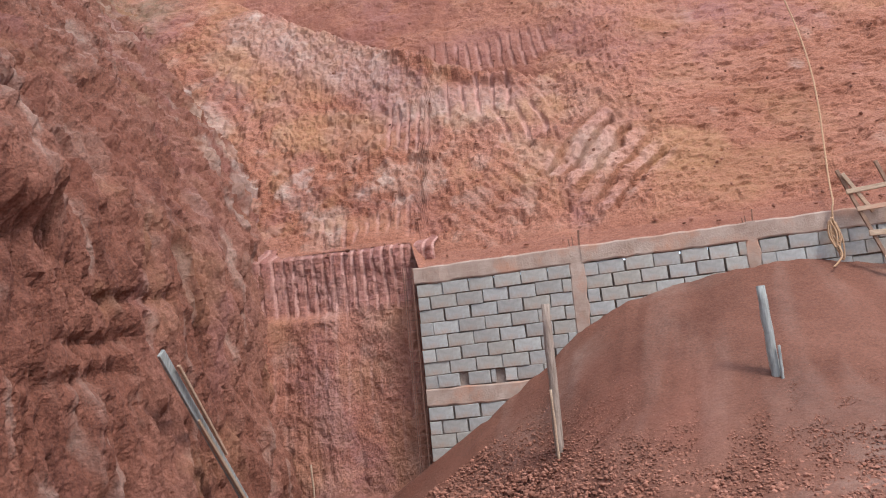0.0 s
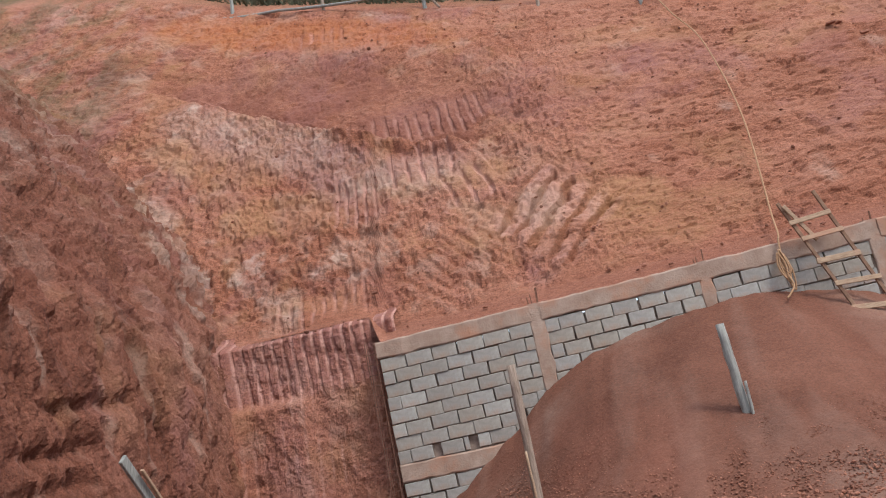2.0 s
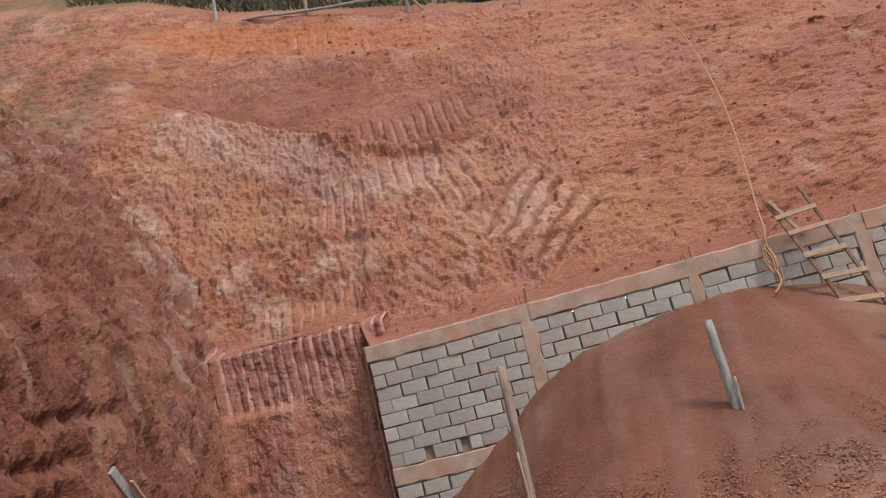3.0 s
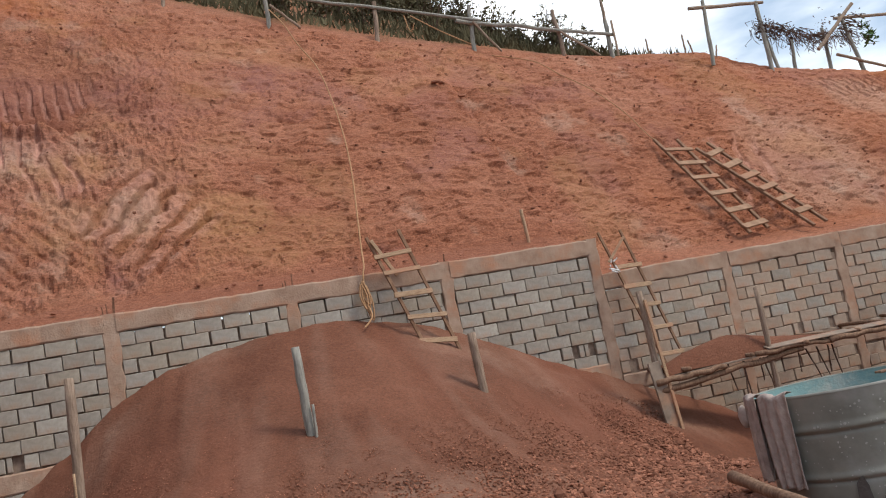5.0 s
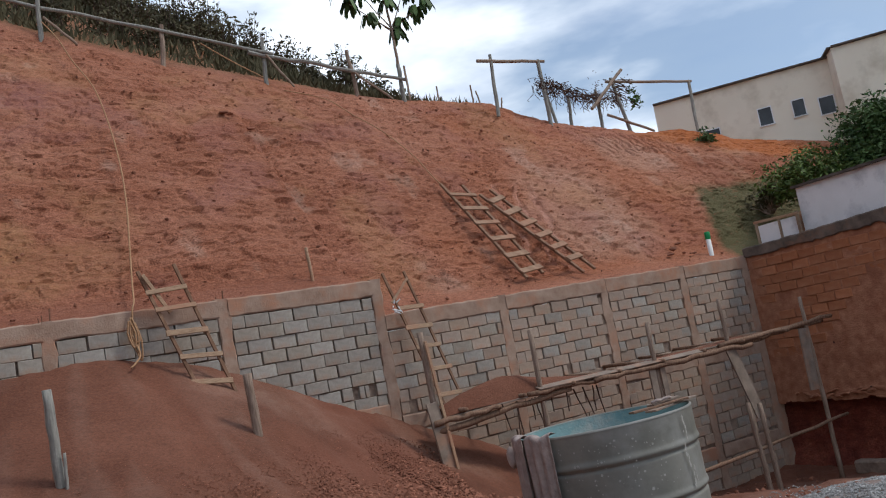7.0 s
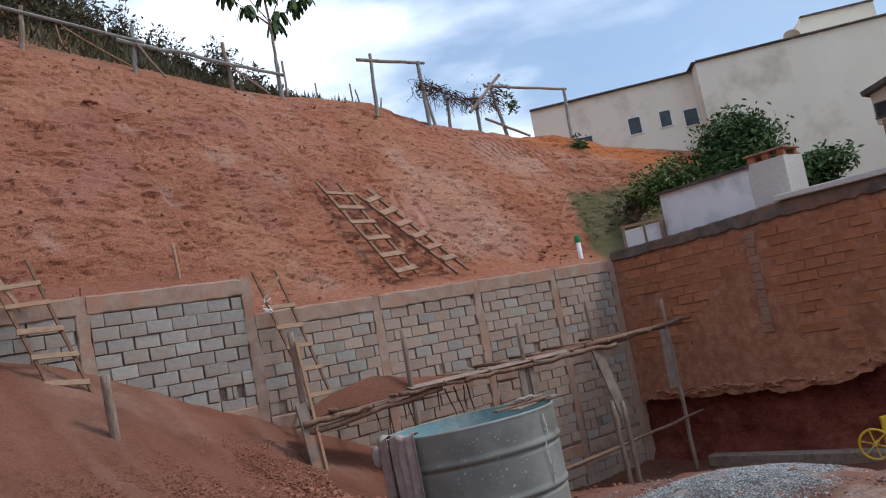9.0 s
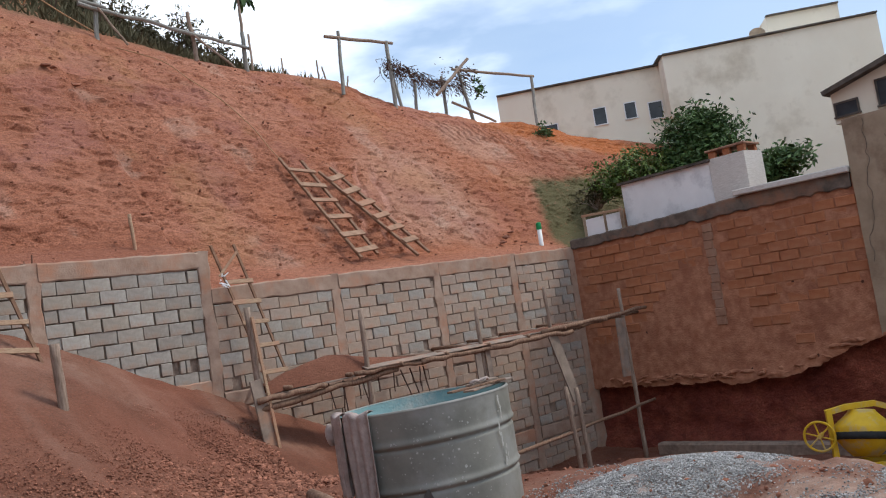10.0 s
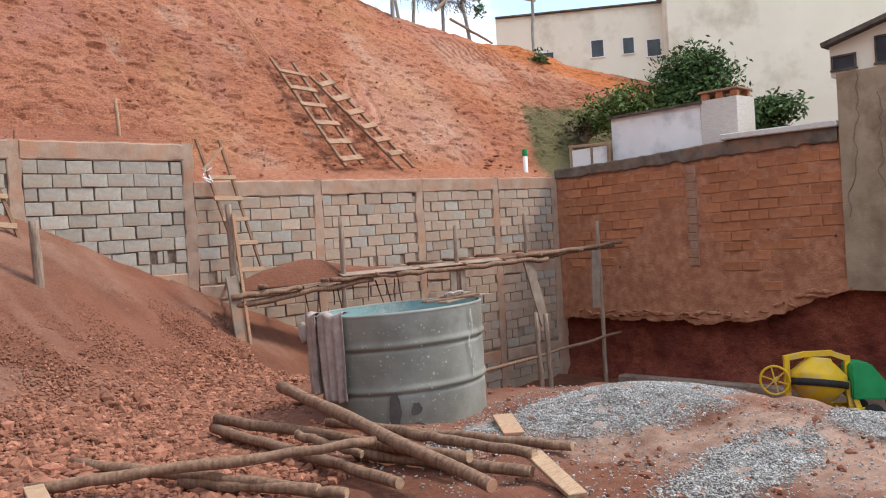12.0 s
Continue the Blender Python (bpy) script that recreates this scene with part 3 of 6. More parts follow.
def build_hill():
    xs = np.concatenate([np.arange(-60, -14, 2.0), np.arange(-14, -7, 0.06), np.arange(-7, 1.6, 0.026), np.arange(1.6, 19.6, 0.045), np.arange(19.6, 27, 0.08), np.arange(27, 80, 2.0)])
    ks = np.concatenate([np.linspace(0, 0.55, 165), np.linspace(0.554, 1, 80), 1 + np.linspace(0.01, 1, 24) ** 1.5 * 0.9, [2.4, 3.2, 4.5, 7, 12]])
    X, K = np.meshgrid(xs, ks, indexing="ij")
    yc = crest_y(X)
    y0 = 11.84 + 0.44 * smooth(-3.1, -3.35, X)
    Y = y0 + (yc - y0) * K
    Z = hill_height(X, Y)
    slope = smooth(12.42, 12.75, Y + 0.5 * fbm(X * 1.5, 0 * X, 90, 3)) * (1 - smooth(0.97, 1.03, K))
    slope = np.maximum(slope, smooth(-3.0, -3.4, X) * smooth(0.03, 0.22, K) * (1 - smooth(0.97, 1.03, K)))
    # raw broken face on the left, a softer surface rippled by digging further on
    left = smooth(1.8, -0.6, X) * (1 - 0.6 * smooth(8.6, 9.6, Z))
    hollow = hollow_at(X, Z)
    lump = 0.20 * fbm(X * 0.45, Z * 0.5, 1.0, 3) + 0.11 * fbm(X * 1.1 + Z * 0.5, Z * 2.0 - X * 0.25, 2.0, 3)
    ripple = 0.09 * fbm(X * 1.5 - Z * 0.5, Z * 5.0 + X * 0.5, 3.0, 3) + 0.065 * fbm(X * 4.0, Z * 11.0 + X * 0.8, 4.0, 3) + 0.03 * fbm(X * 9.0, Z * 17.0, 44.0, 2)
    dents = 0.045 * smooth(0.10, 0.26, fbm(X * 2.6 + Z * 0.4, Z * 6.2, 33.0, 3)) + 0.04 * smooth(0.10, 0.22, fbm(X * 5.5, Z * 12.0, 34.0, 2))
    broken = 0.20 * fbm(X * 2.2 + Z * 0.7, Z * 3.4 - X * 0.7, 5.0, 3) + 0.16 * fbm(X * 5.5 + Z * 1.6, Z * 5.0, 6.0, 3, 0.65) + 0.13 * (0.22 - np.abs(fbm(X * 8.5, Z * 7.0, 7.0, 3))) + 0.10 * fbm(X * 15.0, Z * 13.0, 8.0, 2)
    depth, bare, area = tooth_marks(X, Z)
    rough = left * (1 - 0.75 * hollow) * (1 - 0.45 * area)
    lump = lump * (1 + 0.5 * rough) + (ripple - dents) * (1 - 0.7 * rough) * (1 - 0.5 * hollow) + broken * rough
    push = lump * slope - depth * slope
    # hollow scooped under the head of the cut, with a proud lip below it
    push = push - 0.34 * hollow * slope + 0.10 * hollow * slope * fbm(X * 3.0 + Z * 1.2, Z * 3.0, 77, 3)
    push = push + 0.16 * slope * np.exp(-(((Z - hollow_foot(X) + 0.10) / 0.13) ** 2)) * smooth(-5.2, -3.8, X) * smooth(-1.0, -1.7, X)
    Y = Y - push * 0.72
    Z = Z + push * 0.66
    # trodden sandy bench behind the wall
    at = {
        "pale": np.clip(1.0 * blob(X, Z, -5.6, 5.0, 1.0, 0.35, -8) * smooth(-0.02, 0.14, fbm(X * 3.4, Z * 4.2, 12, 4)) + 0.9 * blob(X, Z, -3.8, 4.6, 0.8, 0.35) * smooth(-0.02, 0.14, fbm(X * 3.6, Z * 4.2, 13, 4)) + 0.8 * blob(X, Z, -7.6, 6.7, 0.8, 0.4, -40) + 0.8 * blob(X, Z, -0.45, 4.9, 0.5, 0.5, 40) + 0.55 * blob(X, Z, -2.6, 6.2, 1.4, 0.5) + 0.55 * blob(X, Z, -5.6, 7.9, 2.6, 0.7, -32) + 0.40 * smooth(0.4, -1.5, X) * smooth(0.02, 0.2, fbm(X * 2.6, Z * 2.8, 41, 4)) + 0.5 * blob(X, Z, 12.6, 4.6, 1.8, 1.5, 20) + 0.6 * blob(X, Z, 15.9, 6.3, 1.2, 0.8) + 0.4 * smooth(0.17, 0.28, fbm(X * 1.3, Z * 1.3, 40, 4)), 0, 1) * slope * (1 - 0.8 * hollow),
        "ochre": np.clip(0.9 * blob(X, Z, -4.9, 5.9, 1.3, 0.5, -15) + 0.8 * blob(X, Z, -6.6, 7.6, 1.6, 0.5, -32) + 0.9 * blob(X, Z, 1.0, 4.7, 0.7, 0.5) + 0.6 * blob(X, Z, -1.3, 5.9, 0.7, 0.4) + 0.5 * blob(X, Z, 1.9, 4.2, 1.2, 0.5) + 0.5 * smooth(1.0, -1.0, X) * smooth(0.03, 0.16, fbm(X * 1.9, Z * 2.2, 51, 4)) + 0.5 * smooth(0.06, 0.2, fbm(X * 0.7, Z * 0.8, 50, 4)), 0, 1) * slope * (1 - 0.85 * hollow),
        "violet": np.clip(0.75 * blob(X, Z, -2.2, 7.7, 1.6, 0.6) + 0.5 * blob(X, Z, -4.4, 7.0, 2.0, 0.6, -25) + 0.45 * blob(X, Z, 2.2, 8.0, 1.6, 0.5) + 0.45 * smooth(0.6, -1.2, X) * smooth(0.0, 0.15, fbm(X * 1.5, Z * 1.4, 61, 4)) + 0.5 * smooth(0.08, 0.2, fbm(X * 0.9, Z * 1.1, 60, 4)), 0, 1) * slope,
        # the hollow's shade is painted over its red soil; the other terms are soil tone
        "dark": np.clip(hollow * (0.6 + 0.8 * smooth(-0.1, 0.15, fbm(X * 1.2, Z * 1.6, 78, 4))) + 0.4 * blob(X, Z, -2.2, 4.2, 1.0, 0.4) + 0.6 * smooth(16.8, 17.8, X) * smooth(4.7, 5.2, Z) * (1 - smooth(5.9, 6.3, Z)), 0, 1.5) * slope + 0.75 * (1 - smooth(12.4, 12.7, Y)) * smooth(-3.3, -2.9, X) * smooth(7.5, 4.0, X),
        "orange": np.clip(1.1 * blob(X, Z, -5.0, 11.3, 4.4, 0.75, -20) + 1.8 * blob(X, Z, 20.2, 6.65, 2.6, 0.6, -14) + 0.5 * smooth(0.0, 0.25, fbm(X * 0.35, Z * 0.4, 70, 3)) * smooth(2, 5, X), 0, 1.8) * smooth(0.02, 0.12, K),
        "tooth": 1.9 * bare * slope * (0.45 + 0.55 * smooth(-0.12, 0.08, fbm(X * 5, Z * 4, 58, 3))),
        "grass": np.clip(smooth(1.0, 1.12, K + 0.12 * fbm(X * 1.5, Y * 1.5, 80)) * (1 - 0.55 * blob(X, Y, 4.5, 21.0, 2.0, 1.6)) * (1 - smooth(13.0, 16.0, X)) + 0.9 * smooth(-8.2, -9.6, X) * smooth(-0.1, 0.1, fbm(X * 1.4, Z * 1.4, 83, 4)) + smooth(15.0, 15.5, X - (Z - 3.5) * 0.72 + 0.3 * fbm(X, Z, 81)) * (1 - smooth(4.8, 5.3, Z + 0.4 * fbm(X, Z * 1.5, 82))) * 2.4, 0, 2.4),
    }
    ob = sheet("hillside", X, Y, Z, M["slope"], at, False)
    tagged(ob, "scraped red earth cutting below a grassy hilltop", "hillside", kind="structure")


def build_left_bank():
    ys = np.concatenate([np.arange(-6, 3.5, 0.5), np.arange(3.5, 15.0, 0.034), np.arange(15.0, 22, 0.07)])
    zs = np.concatenate([np.arange(-1.4, 11.0, 0.04), np.arange(11.0, 18, 0.12)])
    Y, Z = np.meshgrid(ys, zs, indexing="ij")
    X = lerp_table(Z, [(-1.4, -5.2), (2.6, -5.55), (3.75, -5.75), (5.6, -6.85), (7.15, -7.95), (9.3, -9.75), (11.0, -11.3), (18.0, -17.5)])
    X = X - 0.4 * smooth(7.5, 4.0, Y)
    # boulder-like shoulder, long scrapes down the face, ribs and broken ground
    upper = smooth(2.8, 4.6, Z)
    s = Y * 0.8 - Z * 0.35
    n = 0.50 * fbm(Y * 0.5, Z * 0.45, 11, 3) + 0.36 * np.abs(fbm(s * 1.3, Z * 0.35, 12, 3)) + 0.22 * fbm(Y * 4.2 - Z * 0.5, Z * 0.8, 13, 3) + 0.15 * fbm(Y * 5.5, Z * 2.6, 14, 4, 0.65) + 0.13 * fbm(Y * 11, Z * 6, 15, 3, 0.65)
    n += 0.26 * (0.22 - np.abs(fbm(Y * 4.2 - Z * 0.9, Z * 0.9, 16, 3))) + 0.14 * (0.2 - np.abs(fbm(Y * 7, Z * 2.5, 17, 3)))
    n += 0.24 * fbm(Y * 6.5 + Z * 1.3, Z * 0.7, 18, 3)
    n += upper * (0.40 * fbm(Y * 3.0 + Z * 0.8, Z * 2.4, 19, 4, 0.65) + 0.34 * (0.20 - np.abs(fbm(Y * 5.5 - Z * 0.8, Z * 3.2, 20, 3))) + 0.20 * fbm(Y * 10.0, Z * 9.0, 27, 3, 0.65))
    n += 0.45 * blob(Y, Z, 6.6, 4.1, 0.6, 0.75) - 0.30 * blob(Y, Z, 7.5, 4.3, 0.35, 0.7)
    for cy, cz, ln in ((8.2, 2.75, 0.9), (7.6, 2.3, 0.8), (7.4, 1.95, 0.7)):
        n += -0.10 * (1 - smooth(0.6, 1.1, np.abs(Y - cy) / ln)) * np.exp(-(((Z - cz - 0.05 * (Y - cy)) / 0.09) ** 2))
    X = X + n * (1 - 0.25 * upper)
    near_slope = np.exp(-np.maximum(12.35 + np.maximum(Z - 3.5, 0) * 0.68 - Y, 0) / 1.1)
    Z = Z + n * 0.55 * upper
    at = {
        "pale": np.clip(0.45 * smooth(0.12, 0.26, fbm(Y * 4.6, Z * 1.1, 21, 4)) + upper * (0.15 + near_slope) * smooth(0.04, 0.2, fbm(Y * 3.4, Z * 2.6, 25, 4)), 0, 1),
        "violet": 0.5 * smooth(0.10, 0.24, fbm(Y * 0.9, Z * 0.7, 22, 4)),
        "dark": smooth(0.05, 0.25, fbm(Y * 0.8, Z * 0.5, 23, 4)) * 0.45 + 0.8 * upper * smooth(-0.05, 0.15, fbm(Y * 2.2, Z * 2.0, 28, 4)),
        "ochre": np.clip(smooth(0.1, 0.22, fbm(Y * 1.1, Z * 1.1, 24, 4)) * 0.3 + 0.6 * upper * near_slope * smooth(-0.05, 0.12, fbm(Y * 1.6, Z * 1.6, 26, 4)), 0, 1),
        "orange": 0.0 * Y, "tooth": 0.0 * Y,
        "grass": smooth(8.5, 10.5, Z) * 0.5,
    }
    ob = sheet("earth_bank", X, Y, Z, M["bank"], at, False)
    tagged(ob, "steep raw earth bank with scrapes and pale veins", "bank", kind="structure")


def build_niche():
    xs, zs = np.arange(-5.75, -2.95, 0.022), np.arange(-1.4, 3.76, 0.026)
    X, Z = np.meshgrid(xs, zs, indexing="ij")
    Y = 11.99 + 0.05 * Z + 0.0 * X
    w = np.abs(((X + 0.03 * np.sin(Z * 2)) / 0.155) % 1 - 0.5) * 2
    up = smooth(2.55, 2.75, Z)
    rib = smooth(0.5, 0.8, w)
    Y += 0.035 * rib * (0.25 * smooth(-0.1, 0.15, fbm(X * 1.2, Z * 0.7, 32)) + 0.75 * up) + 0.12 * fbm(X * 2.5, Z * 2.0, 31, 4) + 0.10 * fbm(X * 8, Z * 6, 33, 4, 0.65)
    Y += -0.16 * (1 - up) * smooth(2.7, 2.5, Z) * smooth(-4.2, -4.6, X)
    Y += 0.10 * smooth(-3.35, -3.2, X) - 0.2 * smooth(-5.3, -5.6, X) + 0.5 * smooth(3.48, 3.72, Z)
    at = {
        "tooth": 1.9 * np.clip(smooth(0.62, 0.9, w) * (up + 0.35 * (1 - up) * smooth(0.0, 0.15, fbm(X * 3, Z * 1.2, 35))), 0, 1) * (0.55 + 0.5 * smooth(-0.1, 0.1, fbm(X * 6, Z * 2, 34, 3))),
        "violet": 0.9 * up + 0.35 * (1 - up) + 0.5 * smooth(0.05, 0.2, fbm(X * 1.5, Z, 36)),
        # random dark soil, plus painted shade in the slot by the wall end
        "dark": 0.3 * smooth(0, 0.2, fbm(X, Z * 0.8, 37)) + 0.2 * smooth(-3.45, -3.25, X),
        "orange": 0.2 * (1 - up) * smooth(-0.05, 0.2, fbm(X * 0.9, Z * 0.9, 38)),
        "pale": 0.3 * smooth(0.05, 0.2, fbm(X * 4, Z * 2, 39, 4)), "ochre": 0.65 * (1 - up) * smooth(-0.1, 0.12, fbm(X * 1.4, Z * 1.2, 40, 4)), "grass": 0.0 * X,
    }
    ob = sheet("cut_face", X, Y, Z, M["slope"], at, False)
    tagged(ob, "upright cut earth face with pale bucket tooth marks", "bank", kind="structure")


build_ground()
build_hill()
build_left_bank()
build_niche()


# ---------- block retaining wall ----------
COLUMNS = [(-0.90, 0.19), (1.42, 0.16), (3.66, 0.18), (6.06, 0.19), (8.38, 0.18), (10.67, 0.19), (12.77, 0.19), (14.72, 0.34)]
LEFT_END = -3.16


def block_mesh(w, h=0.174, d=0.14, b=0.006, mat=None):
    """A block with chamfered front edges; its front lies at y = 0 and it reaches back by d."""
    x, z = w / 2, h / 2
    v = [(-x + b, 0, -z + b), (x - b, 0, -z + b), (x - b, 0, z - b), (-x + b, 0, z - b), (-x, b, -z), (x, b, -z), (x, b, z), (-x, b, z), (-x, d, -z), (x, d, -z), (x, d, z), (-x, d, z)]
    f = [(0, 1, 2, 3), (4, 5, 1, 0), (5, 6, 2, 1), (6, 7, 3, 2), (7, 4, 0, 3), (8, 9, 5, 4), (9, 10, 6, 5), (10, 11, 7, 6), (11, 8, 4, 7)]
    me = bpy.data.meshes.new("block")
    me.from_pydata(v, [], f)
    me.materials.append(mat or M["block"])
    return me


BLOCKS = {}


def sized_block(w, kind="block"):
    key = (round(w / 0.02) * 0.02, kind)
    if key not in BLOCKS:
        BLOCKS[key] = block_mesh(key[0], mat=M[kind])
    return BLOCKS[key]


def top_of_blocks(x):
    return 2.88 + 0.0178 * (x + 2.5) if x < 6.0 else 2.54 + 0.027 * (x - 8.0)


def top_of_cap(x):
    return top_of_blocks(x) + (0.235 + 0.003 * (x + 3) if x < 6.0 else 0.255)


# openings left in the bond: x, z and width
GAPS = [(-2.61, 1.50, 0.13), (-2.10, 1.50, 0.13), (5.46, 1.70, 0.12), (5.74, 1.70, 0.13), (6.38, 1.29, 0.14), (9.54, 1.40, 0.12), (10.17, 1.40, 0.12), (11.98, 1.48, 0.12), (13.55, 1.48, 0.12), (14.4, 1.52, 0.1), (13.29, -0.26, 0.16), (14.5, -0.2, 0.14)]


def build_wall():
    rnd = random.Random(11)
    for i in range(len(COLUMNS)):
        x0 = LEFT_END if i == 0 else COLUMNS[i - 1][0] + COLUMNS[i - 1][1] / 2
        x1 = COLUMNS[i][0] - COLUMNS[i][1] / 2
        mid = (x0 + x1) / 2
        top = top_of_blocks(mid)
        wall = empty("wall_bay_%d" % (i + 1))
        tagged(wall, "grey concrete block bay of the retaining wall", "wall", group="bays of the retaining wall", kind="structure")
        bm = bmesh.new()
        lo = x0 + 0.02 if i == 0 else x0 - 0.15
        box(bm, ((lo + x1 + 0.15) / 2, WALL_Y + (0.105 if x0 < 6 else 0.080), (top + PIT) / 2 - 0.25), (x1 + 0.15 - lo, 0.11, top - PIT + 0.42))
        part("mortar_bed", bm, M["mortar"], wall)
        # ring beams
        beams = [(1.16, 1.40)] if x0 < 6 else [(0.96, 1.19), (-0.80, -0.56)]
        for a, b in beams:
            part("ring_beam", rough_bar(x0, x1, a, b, 0.012, rnd), M["concrete"], wall, "rough cast concrete ring beam")
        z, row = top, 0
        while z > PIT - 0.1:
            hit = next((bm_ for bm_ in beams if z - 0.09 < bm_[1] and z > bm_[0] + 0.02), None)
            if hit:
                z = hit[0]
                continue
            x = x0 + 0.005 - (0.185 if (row + i) % 2 else 0.0)
            while x < x1 - 0.04:
                a, b = max(x, x0 + 0.006), min(x + 0.360 + rnd.uniform(-0.016, 0.004), x1 - 0.006)
                x += 0.37
                if b - a < 0.06:
                    continue
                gap = next((g for g in GAPS if a - 0.02 < g[0] < b + 0.02 and abs(g[1] - (z - 0.092 + top_of_blocks(g[0]) - top)) < 0.092), None)
                pieces = [(a, b)] if gap is None else [(a, gap[0] - gap[2] / 2), (gap[0] + gap[2] / 2, b)]
                for p, q in pieces:
                    if q - p < 0.05:
                        continue
                    ob = new("block", sized_block(q - p, "dusty_block" if p > 6 and rnd.random() < 0.72 + 0.2 * (z < 0.9) else "block"))
                    ob.parent = wall
                    ob.matrix_basis = pose((p + q) / 2, WALL_Y - 0.006 + rnd.uniform(-0.010, 0.010), z - 0.092 + top_of_blocks((p + q) / 2) - top + rnd.uniform(-0.008, 0.005), rnd.uniform(-2.2, 2.2), -1.1 + rnd.uniform(-1.1, 1.1), rnd.uniform(-1.8, 1.8))
            z -= 0.184
            row += 1
        cap = empty("wall_cap_%d" % (i + 1))
        tagged(cap, "rough cast concrete beam along the wall top", "beam", kind="structure")
        part("cap_beam", rough_bar(x0 - 0.02, x1 + 0.02, top, top_of_cap(mid), 0.02, rnd, depth=0.2, rise=top_of_blocks), M["concrete"], cap)
    for i, (c, w) in enumerate(COLUMNS):
        top = top_of_cap(min(c, 5.99) if c < 6.2 else c) + 0.008
        col = empty("wall_column_%d" % (i + 1))
        tagged(col, "cast concrete column between the block bays", "column", group="wall columns", kind="structure")
        part("shaft", rough_column(c, w, PIT - 0.3, top, rnd), M["concrete"], col)


def rough_bar(x0, x1, z0, z1, proud, rnd, depth=0.16, rise=None):
    """A cast beam with a slightly wavy face and edge."""
    bm = bmesh.new()
    n = max(3, int((x1 - x0) / 0.12))
    rows = []
    for i in range(n + 1):
        x = x0 + (x1 - x0) * i / n
        dz0, dz1, dy = rnd.uniform(-0.014, 0.014), rnd.uniform(-0.01, 0.01), rnd.uniform(-0.006, 0.006)
        f = WALL_Y - proud + dy
        lift = rise(x) - rise((x0 + x1) / 2) if rise else 0.0
        rows.append([bm.verts.new((p[0], p[1], p[2] + lift)) for p in ((x, WALL_Y + depth, z0), (x, f + 0.012, z0 + dz0), (x, f, z0 + 0.02 + dz0), (x, f, z1 - 0.02 + dz1), (x, f + 0.015, z1 + dz1), (x, WALL_Y + depth, z1))])
    for p, q in zip(rows, rows[1:]):
        for j in range(5):
            bm.faces.new((p[j], q[j], q[j + 1], p[j + 1]))
    bm.faces.new(rows[0])
    bm.faces.new(rows[-1][::-1])
    return bm


def rough_column(c, w, z0, z1, rnd):
    bm = bmesh.new()
    n = 34
    rows = []
    for i in range(n + 1):
        z = z0 + (z1 - z0) * i / n
        a, b, f = c - w / 2 + rnd.uniform(-0.03, 0.02), c + w / 2 + rnd.uniform(-0.02, 0.03), WALL_Y - 0.010 + rnd.uniform(-0.006, 0.006)
        rows.append([bm.verts.new(p) for p in ((a, WALL_Y + 0.15, z), (a, f + 0.012, z), (a + 0.015, f, z), (b - 0.015, f, z), (b, f + 0.012, z), (b, WALL_Y + 0.15, z))])
    for p, q in zip(rows, rows[1:]):
        for j in range(5):
            bm.faces.new((p[j], p[j + 1], q[j + 1], q[j]))
    bm.faces.new(rows[0][::-1])
    bm.faces.new(rows[-1])
    return bm


build_wall()

# ---------- right-hand neighbour wall ----------
SIDE_X = 14.75


def sheet_bar(ys, proud):
    """A rough cast beam along the head of the side wall, a little wavy at its lower edge."""
    rnd = random.Random(14)
    bm = bmesh.new()
    n = 60
    rows = []
    for i in range(n + 1):
        y = ys[0] + (ys[1] - ys[0]) * i / n
        top = 3.13 + 0.15 * float(smooth(11.5, 6.0, y)) + rnd.uniform(-0.008, 0.008)
        low = 2.93 + 0.05 * float(smooth(11.5, 6.0, y)) + rnd.uniform(-0.035, 0.025)
        x = SIDE_X - proud + rnd.uniform(-0.006, 0.006)
        rows.append([bm.verts.new(p) for p in ((SIDE_X + 0.2, y, low), (x + 0.015, y, low), (x, y, low + 0.02), (x, y, top - 0.025), (x + 0.02, y, top), (SIDE_X + 0.2, y, top))])
    for p, q in zip(rows, rows[1:]):
        for j in range(5):
            bm.faces.new((p[j], p[j + 1], q[j + 1], q[j]))
    bm.faces.new(rows[0][::-1])
    bm.faces.new(rows[-1])
    return bm


